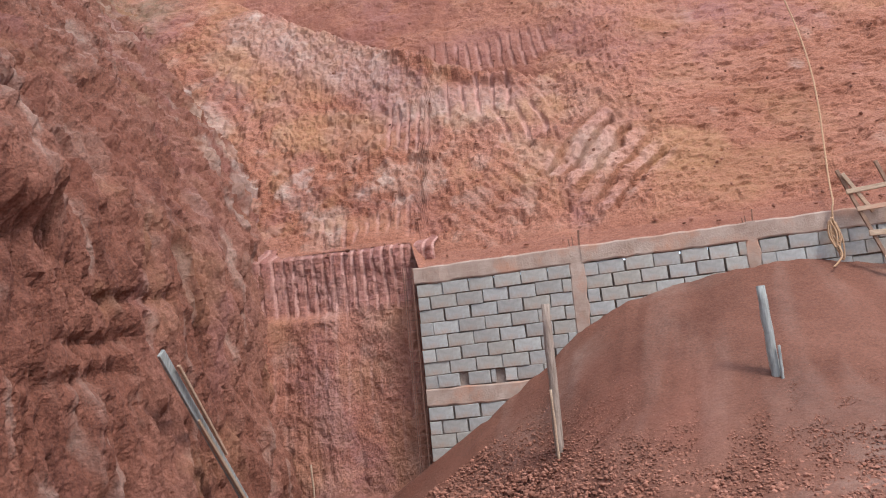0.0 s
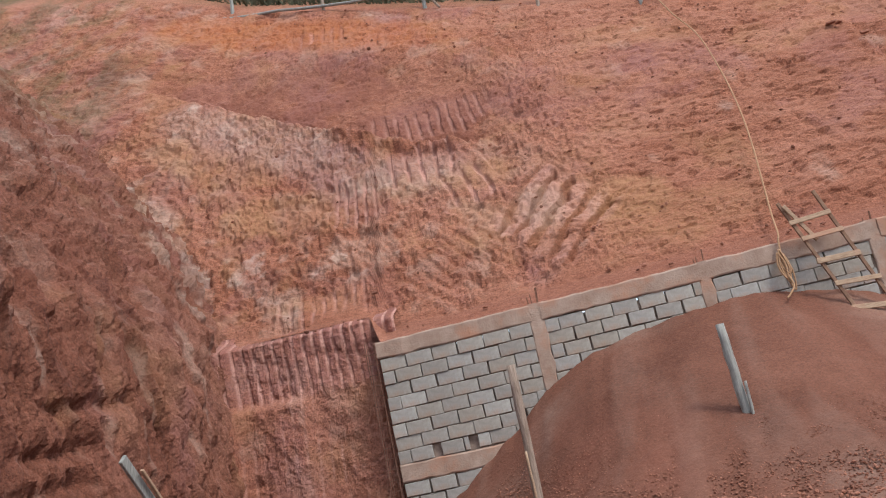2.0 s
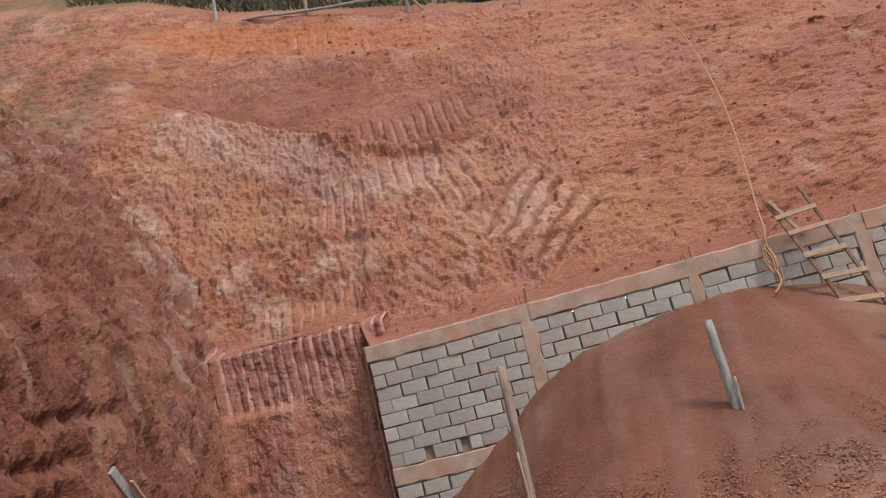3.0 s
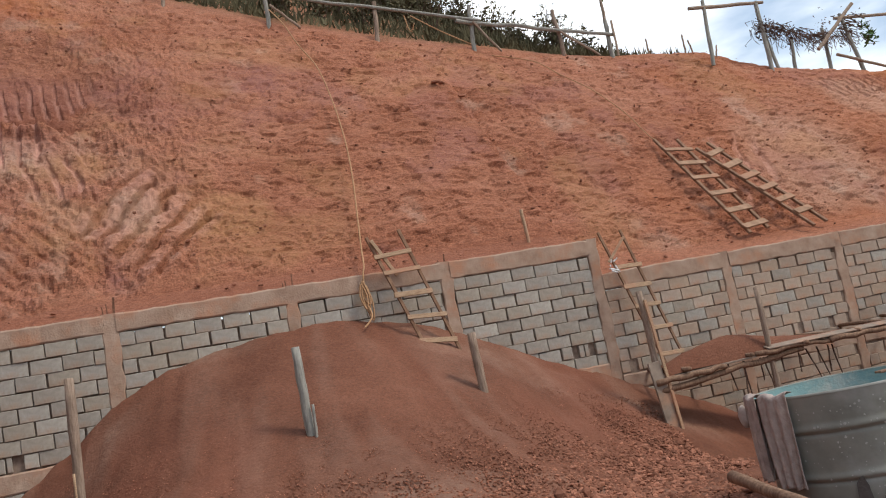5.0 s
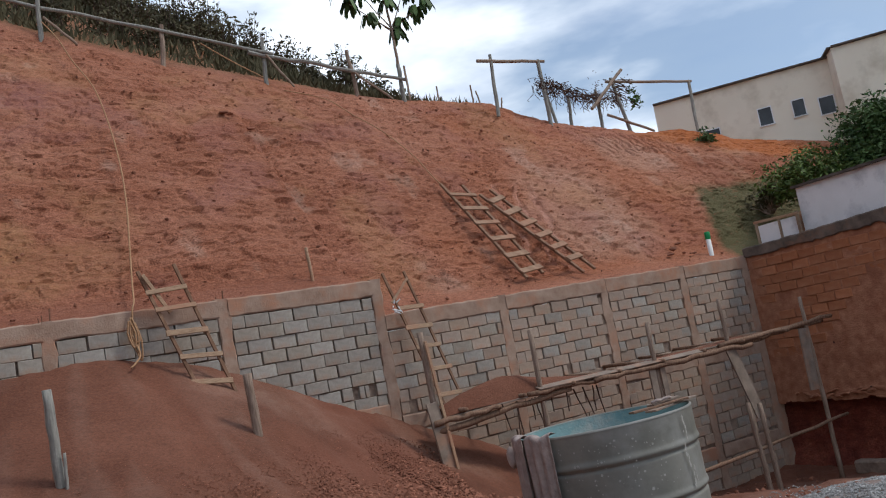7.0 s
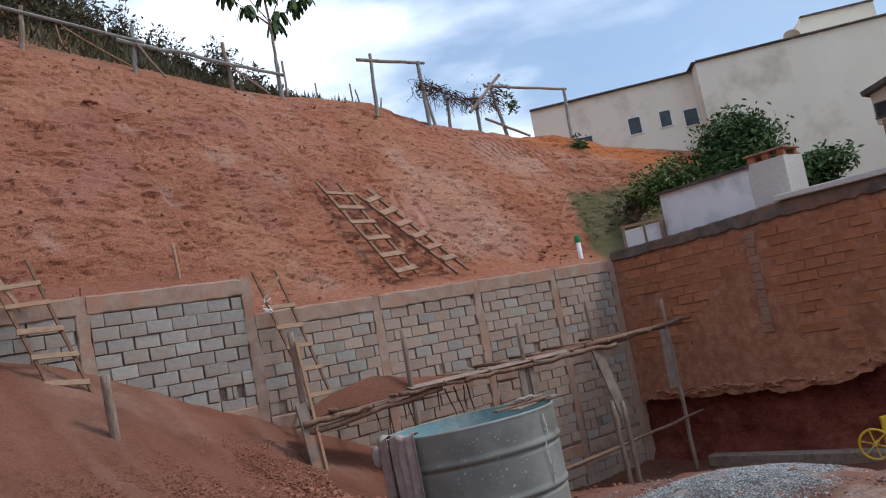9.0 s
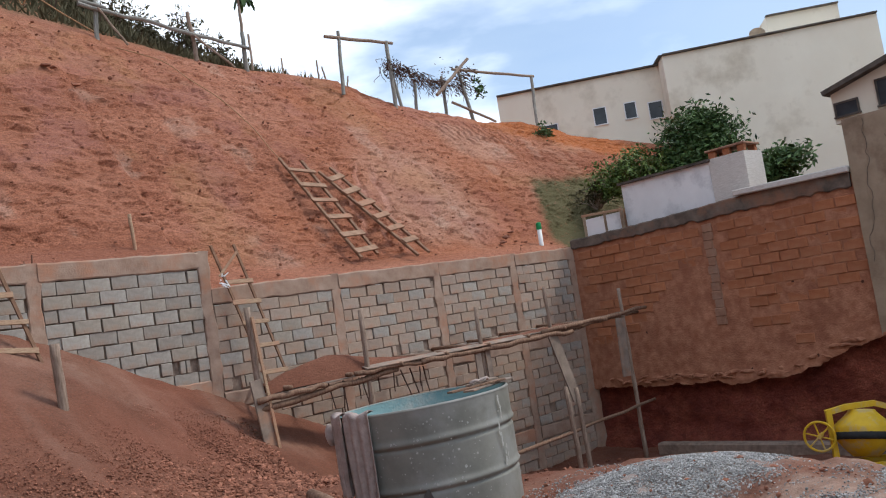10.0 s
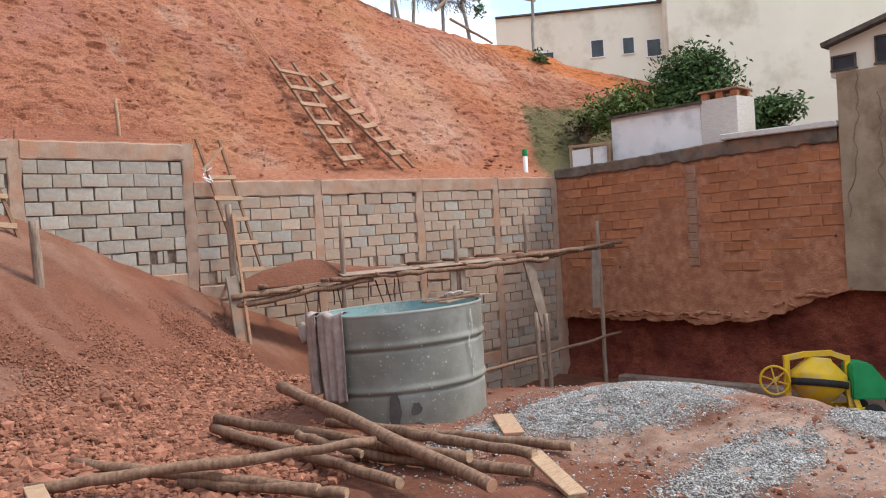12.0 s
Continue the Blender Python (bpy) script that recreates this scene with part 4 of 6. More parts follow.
def build_side_wall():
    """Stained rendered wall on a jagged footing, over a raw red cut."""
    ys, zs = np.arange(5.60, 11.76, 0.05), np.arange(0.0, 1.001, 0.016)
    Y, K = np.meshgrid(ys, zs, indexing="ij")
    low = -0.10 + 0.55 * smooth(7.6, 5.6, Y) + 0.18 * fbm(Y * 3.0, 0 * Y, 3, 6, 0.8) - 0.08 * blob(Y, 0 * Y, 8.35, 0, 0.4, 1)
    top = 3.02 + 0.20 * smooth(11.5, 6.0, Y)
    Z = low + (top - low) * K
    X = SIDE_X + 0.05 * fbm(Y * 1.2, Z * 1.2, 41, 4) + 0.03 * fbm(Y * 6, Z * 9, 42, 4, 0.65)
    lip = 1 - smooth(0.0, 0.09, K)
    X = X - 0.07 * lip * (0.4 + np.maximum(fbm(Y * 2.4, Z * 3, 43, 3), -0.2) * 2)
    wall = empty("wall_east")
    tagged(wall, "tall rendered wall stained red with soil", "wall", kind="structure")
    face = sheet("render_face", X, Y, Z, M["redwall"])
    face.parent = wall
    bm = bmesh.new()
    box(bm, (SIDE_X + 0.17, 8.74, 1.85), (0.2, 6.0, 2.3))
    part("core", bm, M["redwall"], wall)
    # blackened cast beam along the top, a paler coping on its higher end
    beam = sheet_bar((11.72, 5.72), 0.05)
    part("coping", beam, M["soot"], wall, "blackened concrete top beam")
    bm = bmesh.new()
    board(bm, (SIDE_X + 0.03, 7.78, 3.31), (SIDE_X + 0.03, 5.70, 3.28), 0.32, 0.11, (0, 0, 1), 0.015)
    part("coping", bm, M["tile"], wall, "grey concrete coping")
    rnd = random.Random(5)
    mesh = {}
    for row in range(13):
        z = 2.74 - row * 0.184
        y = 5.86 + (0.185 if row % 2 else 0)
        while y < 11.45:
            keep = fbm(np.array([y * 0.8]), np.array([z * 1.1]), 55, 3)[0]
            if abs(y - 8.48) > 0.27 and keep > -0.22 + 0.034 * row + rnd.uniform(-0.05, 0.05):
                w = round(rnd.choice((0.345, 0.352, 0.335)), 3)
                if w not in mesh:
                    mesh[w] = block_mesh(w, 0.168, 0.06, 0.010, M["brick"])
                ob = new("brick", mesh[w])
                ob.parent = wall
                ob.matrix_basis = pose(SIDE_X - 0.016 + rnd.uniform(-0.014, 0.016), y, z + 0.03 * smooth(11.5, 6.0, y) + rnd.uniform(-0.006, 0.006), rnd.uniform(-1.5, 1.5), rnd.uniform(-1.2, 1.2), -90 + rnd.uniform(-1.5, 1.5))
            y += 0.37
    # cast column, and the ragged end of the neighbouring block wall
    bm = bmesh.new()
    for i in range(12):
        box(bm, (SIDE_X + 0.045, 8.48 + rnd.uniform(-0.015, 0.015), 2.79 - i * 0.16), (0.14 + rnd.uniform(0, 0.012), 0.19 + rnd.uniform(-0.03, 0.03), 0.158), bevel=0.012)
    part("column", bm, M["rubbed"], wall, "soil-rubbed cast column")
    # lumps of spilt mortar hanging along the footing
    bm = bmesh.new()
    for i in range(46):
        y = rnd.uniform(5.8, 11.5)
        k = 0.55 * float(smooth(7.6, 5.6, y))
        m = pose(SIDE_X - 0.02, y, 0.02 + k + rnd.gauss(0, 0.05), rnd.uniform(-20, 20), rnd.uniform(-20, 20), rnd.uniform(-30, 30))
        bmesh.ops.create_icosphere(bm, subdivisions=1, radius=1.0, matrix=m @ Matrix.Diagonal((rnd.uniform(0.03, 0.07), rnd.uniform(0.06, 0.22), rnd.uniform(0.02, 0.05), 1)))
    part("footing_mortar", bm, M["redwall"], wall, "ragged mortar along the footing")["kind"] = "stuff"
    # raw cut below
    ys, zs = np.arange(2.0, 12.0, 0.05), np.arange(-1.6, 0.9, 0.04)
    Y, Z = np.meshgrid(ys, zs, indexing="ij")
    X = SIDE_X + 0.22 + 0.25 * fbm(Y * 0.9, Z * 1.1, 61, 3) + 0.14 * fbm(Y * 3, Z * 2.4, 62, 3) + 0.06 * fbm(Y * 8, Z * 7, 63, 2) - 0.25 * smooth(-0.9, -1.5, Z)
    tagged(sheet("red_cut", X, Y, Z, M["deep"]), "raw dark red earth below the wall footing", "bank", kind="structure")
    # higher grey wall nearer the yard entrance
    ys, zs = np.arange(-14, 5.73, 0.12), np.arange(0, 1.001, 0.03)
    Y, K = np.meshgrid(ys, zs, indexing="ij")
    low = 0.48 + 0.08 * fbm(Y * 1.4, 0 * Y, 71, 4)
    Z = low + (4.14 - low) * K
    X = SIDE_X - 0.05 + 0.02 * fbm(Y * 1.5, Z * 1.5, 72, 3)
    grey = sheet("wall_east_high", X, Y, Z, M["plaster"])
    tagged(grey, "high grey rendered wall with hairline cracks", "wall", kind="structure")
    bm = bmesh.new()
    box(bm, (SIDE_X + 0.14, -4.1, 2.3), (0.24, 19.6, 3.6))
    core = part("core", bm, M["plaster"], grey)
    # hairline cracks wandering down the render
    for k, (y0, z0, n) in enumerate(((5.35, 4.05, 22), (5.05, 3.7, 15), (4.2, 3.9, 18))):
        rnd = random.Random(60 + k)
        pts = [(SIDE_X - 0.062, y0, z0)]
        for i in range(n):
            pts.append((SIDE_X - 0.062, pts[-1][1] + rnd.gauss(0.0, 0.035), pts[-1][2] - rnd.uniform(0.06, 0.15)))
        bm = bmesh.new()
        tube(bm, pts, 0.006, 4)
        part("crack", bm, M["soot"], grey, "dark hairline crack")
    # kerb at the foot
    bm = bmesh.new()
    box(bm, (SIDE_X - 0.45, 5.5, PIT + 0.08), (0.25, 9.0, 0.24), bevel=0.03)
    kerb = mesh_object("footing_kerb", bm, M["mortar"])
    tagged(kerb, "low concrete footing strip along the cut", "kerb", kind="structure")



# ---------- tank ----------
# the tank has settled to one side
LEAN = Matrix.Translation((5.46, 6.42, -0.13)) @ Matrix.Rotation(radians(2.6), 4, Vector((-0.643, -0.766, 0))) @ Matrix.Translation((-5.42, -6.45, 0.13))


def build_tank():
    tank = empty("water_tank", LEAN @ pose(5.42, 6.45, -0.13))
    tagged(tank, "ribbed galvanised round tank splashed with cement", "tank")
    R, H = 0.83, 1.13
    prof = []
    n = 110
    for i in range(n + 1):
        z = H * i / n
        r = R - 0.05 * (1 - z / H)
        for c in (0.40, 0.80):
            r += -0.020 * math.exp(-(((z - c) / 0.016) ** 2)) + 0.016 * math.exp(-(((z - c - 0.04) / 0.03) ** 2))
        prof.append((r, z))
    bm = bmesh.new()
    lathe(bm, prof, 72)
    part("shell", bm, M["steel"], tank, smooth=True)
    bm = bmesh.new()
    lathe(bm, [(0.01, 0.06), (R - 0.075, 0.06), (R - 0.025, H)], 72)
    part("lining", bm, M["inner"], tank, "pale blue inner lining", smooth=True)
    bm = bmesh.new()
    lathe(bm, [(R - 0.026, H - 0.01), (R - 0.022, H + 0.004), (R - 0.01, H + 0.008), (R + 0.002, H + 0.004), (R + 0.004, H - 0.012)], 72)
    part("rim", bm, M["steel"], tank, "pale rolled rim", smooth=True)
    rnd = random.Random(6)

    def dab(bm, ang, z, w, h, lift=0.003):
        """A thin irregular patch on the curved side."""
        n = 11
        ring = []
        for i in range(n):
            a = 2 * math.pi * i / n
            k = rnd.uniform(0.7, 1.15)
            zz = z + h * k * math.sin(a)
            rr = R - 0.05 * (1 - zz / H) + 0.018 + lift
            th = radians(ang) + w * k * math.cos(a) / R
            ring.append(bm.verts.new((rr * math.cos(th), rr * math.sin(th), zz)))
        bm.faces.new(ring)

    bm = bmesh.new()
    for i in range(170):
        s = abs(rnd.gauss(0, 0.004)) + 0.003
        dab(bm, rnd.gauss(232, 28), rnd.uniform(0.15, 1.05), s, s)
    for i in range(17):
        z = 1.05 - i * 0.036 - rnd.uniform(0, 0.02)
        dab(bm, 281 + rnd.gauss(0, 0.8) + 2 * math.sin(i * 0.6), z, rnd.uniform(0.004, 0.014), rnd.uniform(0.015, 0.04), 0.004)
    part("cement_splash", bm, M["splash"], tank, "pale cement splashes")["kind"] = "stuff"
    for ang, z, w, h in ((222, 0.24, 0.055, 0.20), (236, 0.27, 0.055, 0.07), (236, 0.09, 0.07, 0.06)):
        bm = bmesh.new()
        dab(bm, ang, z, w, h, 0.005)
        part("damp_patch", bm, M["wet"], tank, "dark damp patch")
    return tank


build_tank()


# ---------- small builders ----------
def stick_thing(name, a, b, r0, r1, mat, label, category, seed=1, wobble=0.012, sides=9):
    bm = bmesh.new()
    pole(bm, a, b, r0, r1, sides, wobble, 7, random.Random(seed))
    ob = mesh_object(name, bm, mat, True)
    return tagged(ob, label, category)


def tube(bm, points, radius, sides=6):
    """A tube along a smooth line through the points."""
    pts = [Vector(p) for p in points]
    fine = []
    for i in range(len(pts) - 1):
        p0, p1, p2, p3 = pts[max(i - 1, 0)], pts[i], pts[i + 1], pts[min(i + 2, len(pts) - 1)]
        for k in range(6):
            t = k / 6
            fine.append(0.5 * ((2 * p1) + (p2 - p0) * t + (2 * p0 - 5 * p1 + 4 * p2 - p3) * t * t + (3 * p1 - p0 - 3 * p2 + p3) * t**3))
    fine.append(pts[-1])
    rings = []
    for i, c in enumerate(fine):
        way = (fine[min(i + 1, len(fine) - 1)] - fine[max(i - 1, 0)]).normalized()
        side = way.cross(Vector((0.31, 0.87, 0.38))).normalized()
        up = way.cross(side)
        rings.append([bm.verts.new(c + (side * math.cos(2 * math.pi * j / sides) + up * math.sin(2 * math.pi * j / sides)) * radius) for j in range(sides)])
    for p, q in zip(rings, rings[1:]):
        for j in range(sides):
            bm.faces.new((p[j], p[(j + 1) % sides], q[(j + 1) % sides], q[j]))
    bm.faces.new(rings[0][::-1])
    bm.faces.new(rings[-1])


def board(bm, a, b, width, thick, flat=(0, 0, 1), bevel=0.004):
    """A plank from a to b; flat is the way its broad face looks."""
    a, b = Vector(a), Vector(b)
    x = (b - a).normalized()
    z = Vector(flat)
    z = (z - x * z.dot(x)).normalized()
    y = z.cross(x)
    m = Matrix((x, y, z)).transposed().to_4x4()
    m.translation = (a + b) / 2
    box(bm, (0, 0, 0), ((b - a).length, width, thick), m, bevel)


def soil_z(x, y):
    return float(hill_height(np.array([x]), np.array([y]))[0])


def ground_z(x, y):
    return float(ground_height(np.array([x]), np.array([y]))[0])


def prism(bm, plan, z0, z1):
    lo, hi = [bm.verts.new((x, y, z0)) for x, y in plan], [bm.verts.new((x, y, z1)) for x, y in plan]
    n = len(plan)
    for i in range(n):
        bm.faces.new((lo[i], lo[(i + 1) % n], hi[(i + 1) % n], hi[i]))
    bm.faces.new(lo[::-1])
    bm.faces.new(hi)
    bmesh.ops.recalc_face_normals(bm, faces=bm.faces)


# ---------- posts in the heap ----------
def build_posts():
    rows = [((1.12, 9.69, 1.05), (1.08, 9.69, 2.25), 0.052, "greywood", "weathered grey round post standing in the soil heap", 2), ((3.41, 10.31, 1.15), (3.38, 10.31, 2.12), 0.058, "wood", "short brown round post standing in the soil heap", 3), ((-1.30, 10.05, 0.4), (-1.28, 10.05, 2.32), 0.055, "wood", "cracked brown round post at the edge of the heap", 4)]
    for a, b, r, m, label, seed in rows:
        tagged(stick_thing("wooden_post", a, b, r * 1.05, r * 0.92, M[m], label, "post", seed, 0.008, 12), group="posts in the heap")
    stick_thing("thin_stake", (-1.31, 9.93, 0.45), (-1.32, 9.93, 1.33), 0.016, 0.014, M["plank"], "thin pale stake beside a post", "stake", 5, 0.003, 6)
    stick_thing("thin_stake", (1.16, 9.62, 1.15), (1.17, 9.62, 1.6), 0.02, 0.016, M["greywood"], "short grey peg tied to the foot of a post", "stake", 6, 0.003, 7)
    stick_thing("thin_stake", (5.34, 12.34, 3.2), (5.30, 12.34, 4.0), 0.03, 0.027, M["plank"], "pale stake driven behind the wall top", "stake", 7, 0.004, 6)
    # planks leaning on the bank
    prop = empty("leaning_planks")
    tagged(prop, "grey plank and pale laths leaning on the bank", "planks")
    for a, b, w, m, label in (((-5.05, 7.95, 2.14), (-5.02, 10.0, 0.05), 0.10, "greywood", "weathered grey plank"), ((-5.03, 8.62, 1.41), (-4.96, 9.7, 0.25), 0.035, "plank", "pale lath"), ((-4.97, 8.15, 2.0), (-4.95, 9.1, 0.98), 0.03, "plank", "pale lath")):
        bm = bmesh.new()
        board(bm, a, b, w, 0.04, (1, -0.6, 0.3))
        part("plank", bm, M[m], prop, label)
    stick_thing("thin_stake", (-4.9, 11.75, -0.6), (-4.93, 11.75, 0.5), 0.016, 0.014, M["plank"], "thin pale stick at the foot of the cut face", "stake", 8, 0.003, 6)


# ---------- rebar ----------
def build_rebar():
    cage = empty("rebar_cage")
    tagged(cage, "rusty rebar column cage at the wall end", "rebar")
    for x in (-3.33, -3.20):
        for y in (11.70, 11.83):
            bm = bmesh.new()
            pole(bm, (x - 0.01, y, 0.05), (x, y, 3.12), 0.007, 0.007, 6)
            part("bar", bm, M["rebar"], cage)
    for i in range(20):
        z = 0.2 + i * 0.145
        bm = bmesh.new()
        c = [(-3.335, 11.695), (-3.195, 11.695), (-3.195, 11.835), (-3.335, 11.835)]
        for (x0, y0), (x1, y1) in zip(c, c[1:] + c[:1]):
            pole(bm, (x0, y0, z), (x1, y1, z + 0.01), 0.004, 0.004, 5)
        part("stirrup", bm, M["rebar"], cage)
    for x in (-0.9, 1.42, 3.66):
        ob = empty("starter_bars", pose(x, 11.82, 3.2))
        tagged(ob, "rusty starter bars above a wall column", "rebar", group="starter bars")
        for dx, dy in ((-0.06, 0), (0.05, 0.02), (-0.02, 0.07), (0.06, 0.08)):
            bm = bmesh.new()
            pole(bm, (dx, dy, -0.1), (dx * 1.3, dy, 0.13 + dx), 0.008, 0.008, 6)
            part("bar", bm, M["rebar"], ob)


# ---------- ladders ----------
def build_ladder(name, label, left, right, rungs, mat, rung_mat, rail=0.045, rung=(0.065, 0.025), over=0.05, flat=(0, -1, 0.3), skew=0.0):
    """Rails as pairs of points, rungs as fractions along them."""
    lad = empty(name)
    tagged(lad, label, "ladder", group="site ladders")
    rnd = random.Random(len(label))
    for a, b in (left, right):
        bm = bmesh.new()
        board(bm, a, b, rail, rail * 0.8, flat)
        part("rail", bm, mat, lad)
    l0, l1, r0, r1 = (Vector(v) for v in (*left, *right))
    out = Vector(flat).normalized() * (rail * 0.4 + rung[1] * 0.5)
    for k in rungs:
        p, q = l0.lerp(l1, k), r0.lerp(r1, min(1, k + skew))
        d = (q - p).normalized() * over
        bm = bmesh.new()
        board(bm, p - d * rnd.uniform(0.4, 1.2) + out, q + d * rnd.uniform(0.4, 1.2) + out, rung[0] * rnd.uniform(0.85, 1.15), rung[1], flat)
        part("rung", bm, rung_mat, lad)
    return lad


def build_ladders():
    build_ladder("site_ladder", "short site-built ladder propped against the wall top", ((3.09, 11.30, 1.98), (2.56, 11.62, 3.72)), ((3.55, 11.30, 1.92), (3.04, 11.62, 3.78)), (0.10, 0.30, 0.49, 0.68, 0.82), M["ladder"], M["plank"], flat=(0.0, -1, 0.2))
    bm = bmesh.new()
    board(bm, (2.60, 11.55, 3.66), (2.90, 11.55, 3.12), 0.05, 0.03, (0, -1, 0.2))
    stay = mesh_object("lath", bm, M["plank"])
    tagged(stay, "loose pale lath lying on a ladder", "lath")
    lad = build_ladder("site_ladder", "slim brown ladder standing on the scaffold by the wall", ((6.68, 11.25, 1.12), (6.14, 11.58, 3.36)), ((7.02, 11.25, 1.12), (6.52, 11.58, 3.36)), (0.12, 0.30, 0.46, 0.60, 0.74), M["ladder"], M["plank"], rail=0.04, flat=(0.0, -1, 0.2))
    bm = bmesh.new()
    board(bm, (6.18, 11.5, 2.88), (6.52, 11.5, 3.24), 0.04, 0.02, (0, -1, 0.2))
    part("brace", bm, M["plank"], lad)
    bm = bmesh.new()
    rnd = random.Random(3)
    for i in range(9):
        c = Vector((6.2 + rnd.uniform(-0.06, 0.08), 11.46, 2.84 + rnd.uniform(-0.1, 0.06)))
        pole(bm, c, c + Vector((rnd.uniform(-0.09, 0.12), -0.02, rnd.uniform(-0.14, 0.06))), 0.013, 0.008, 5)
    part("tied_rag", bm, M["white"], lad, "knotted pale rag")

    def on(x, y, up=0.10):
        return (x, y - 0.07, soil_z(x, y) + up)

    build_ladder("site_ladder", "brown ladder lying on the cut slope", (on(9.40, 12.30), on(9.36, 14.45)), (on(9.88, 12.42), on(9.85, 14.40)), (0.05, 0.20, 0.37, 0.54, 0.70, 0.86), M["ladder"], M["tread"], rail=0.06, rung=(0.12, 0.03), over=0.07, flat=(0, -0.7, 0.7))
    build_ladder("site_ladder", "brown ladder with board treads lying on the slope", (on(10.62, 12.15), on(10.06, 14.15)), (on(11.00, 12.25), on(10.42, 14.25)), (0.14, 0.28, 0.42, 0.57, 0.72, 0.88), M["ladder"], M["tread"], rail=0.06, rung=(0.15, 0.035), over=0.06, flat=(0, -0.7, 0.7))


# ---------- ropes ----------
def build_ropes():
    bm = bmesh.new()
    pts = [(2.80, 18.0, 10.2), (3.0, 17.6, 9.65)]
    for x, y in ((3.12, 17.1), (3.30, 16.4), (3.28, 15.5), (3.18, 14.6), (3.02, 13.8), (2.80, 13.0), (2.66, 12.5)):
        pts.append((x, y - 0.08, soil_z(x, y) + 0.24))
    pts += [(2.52, 11.85, 3.36), (2.44, 11.64, 3.22), (2.41, 11.62, 2.95)]
    tube(bm, pts, 0.013)
    rope = mesh_object("rope", bm, M["rope"], True)
    tagged(rope, "tan rope hanging down the slope from the fence", "rope")
    bm = bmesh.new()
    for i, (dx, top, low) in enumerate(((0.0, 3.12, 2.66), (0.035, 3.05, 2.55), (-0.03, 3.08, 2.72), (0.02, 3.0, 2.78))):
        tube(bm, [(2.41 + dx, 11.61, top), (2.46 + dx, 11.58, (top + low) / 2), (2.43 + dx, 11.57, low), (2.37 + dx, 11.6, (top + low) / 2), (2.40 + dx, 11.61, top)], 0.012)
    tube(bm, [(2.42, 11.6, 2.8), (2.44, 11.5, 2.62), (2.36, 11.42, 2.52), (2.28, 11.36, 2.46)], 0.013)
    coil = part("coil", bm, M["rope"], rope, "knotted rope end", True)
    bm = bmesh.new()
    pts = [(x, y - 0.05, soil_z(x, y) + 0.13) for x, y in ((7.6, 17.4), (8.5, 17.2), (8.8, 16.6), (9.15, 16.0), (9.33, 15.2), (9.33, 14.6), (9.4, 14.3))]
    tube(bm, pts, 0.011)
    tagged(mesh_object("rope", bm, M["rope"], True), "thin dusty rope lying across the slope", "rope")


# ---------- fence on the crest ----------
def build_fence():
    rnd = random.Random(21)
    posts = [(-6.75, 1.0, 0.05), (-4.45, 0.62, 0.045), (-2.0, 0.75, 0.05), (0.6, 0.7, 0.045), (2.8, 1.05, 0.05), (5.22, 0.95, 0.06), (7.5, 1.12, 0.055), (9.7, 1.2, 0.055), (11.05, 0.95, 0.06)]
    fence = empty("pole_fence")
    tagged(fence, "rough round-pole fence along the crest", "fence")
    tops = []
    for i, (x, h, r) in enumerate(posts):
        y = float(crest_y(x)) + 0.05
        z = soil_z(x, y)
        bm = bmesh.new()
        pole(bm, (x + rnd.uniform(-0.1, 0.1), y, z - 0.3), (x + rnd.uniform(-0.04, 0.04), y, z + h), r, r * 0.85, 8, 0.015, 6, rnd)
        part("post", bm, M["wood" if i % 2 else "greywood"], fence)
        tops.append((x, y, z))
    for (x0, z0), (x1, z1), r in (((-7.9, 12.95), (-0.8, 11.45), 0.04), ((-0.6, 11.25), (7.7, 9.70), 0.045), ((7.1, 9.72), (11.15, 9.13), 0.05)):
        bm = bmesh.new()
        pole(bm, (x0, float(crest_y(x0)) - 0.05, z0), (x1, float(crest_y(x1)) - 0.05, z1), r, r * 0.85, 8, 0.03, 12, rnd)
        part("rail", bm, M["greywood"], fence)
    for x, dx, h in ((7.52, 0.5, 0.7), (9.72, 0.85, 0.62), (-2.0, 0.4, 0.6), (11.15, -0.12, 0.9), (2.85, 0.55, 0.45)):
        y = float(crest_y(x))
        bm = bmesh.new()
        pole(bm, (x, y - 0.05, soil_z(x, y) + h), (x + dx, y - 0.25, soil_z(x + dx, y) - 0.1), 0.03, 0.028, 7, 0.01, 5, rnd)
        part("brace", bm, M["wood"], fence)
    for x, dx in ((6.0, 1.3), (5.85, 0.15)):
        y = float(crest_y(x))
        bm = bmesh.new()
        z = soil_z(x, y) + 0.66
        tube(bm, [(x, y - 0.1, z), (x + dx * 0.5, y - 0.15, z - 0.42), (x + dx, y - 0.3, z - 0.85 if dx > 1 else z - 0.3)], 0.014)
        part("tie_rope", bm, M["rope"], fence)
    for x, h, tilt in ((12.08, 0.42, 0.0), (13.2, 0.5, 0.0), (13.45, 0.35, -0.1), (14.0, 0.25, 0.1)):
        y = float(crest_y(x))
        z = soil_z(x, y)
        tagged(stick_thing("thin_stake", (x, y, z - 0.2), (x + tilt, y, z + h), 0.025, 0.02, M["wood"], "thin weathered stake on the crest", "stake", int(x * 10), 0.008, 7), group="crest stakes")
    # barrel by the fence
    bm = bmesh.new()
    lathe(bm, [(0.01, 0), (0.25, 0), (0.27, 0.05), (0.285, 0.3), (0.285, 0.34), (0.27, 0.55), (0.285, 0.6), (0.27, 0.85), (0.24, 0.9), (0.01, 0.9)], 24, (-0.2, 19.0, soil_z(-0.2, 19.0) - 0.05))
    tagged(mesh_object("plastic_barrel", bm, M["blue"], True), "blue plastic barrel behind the fence", "barrel")


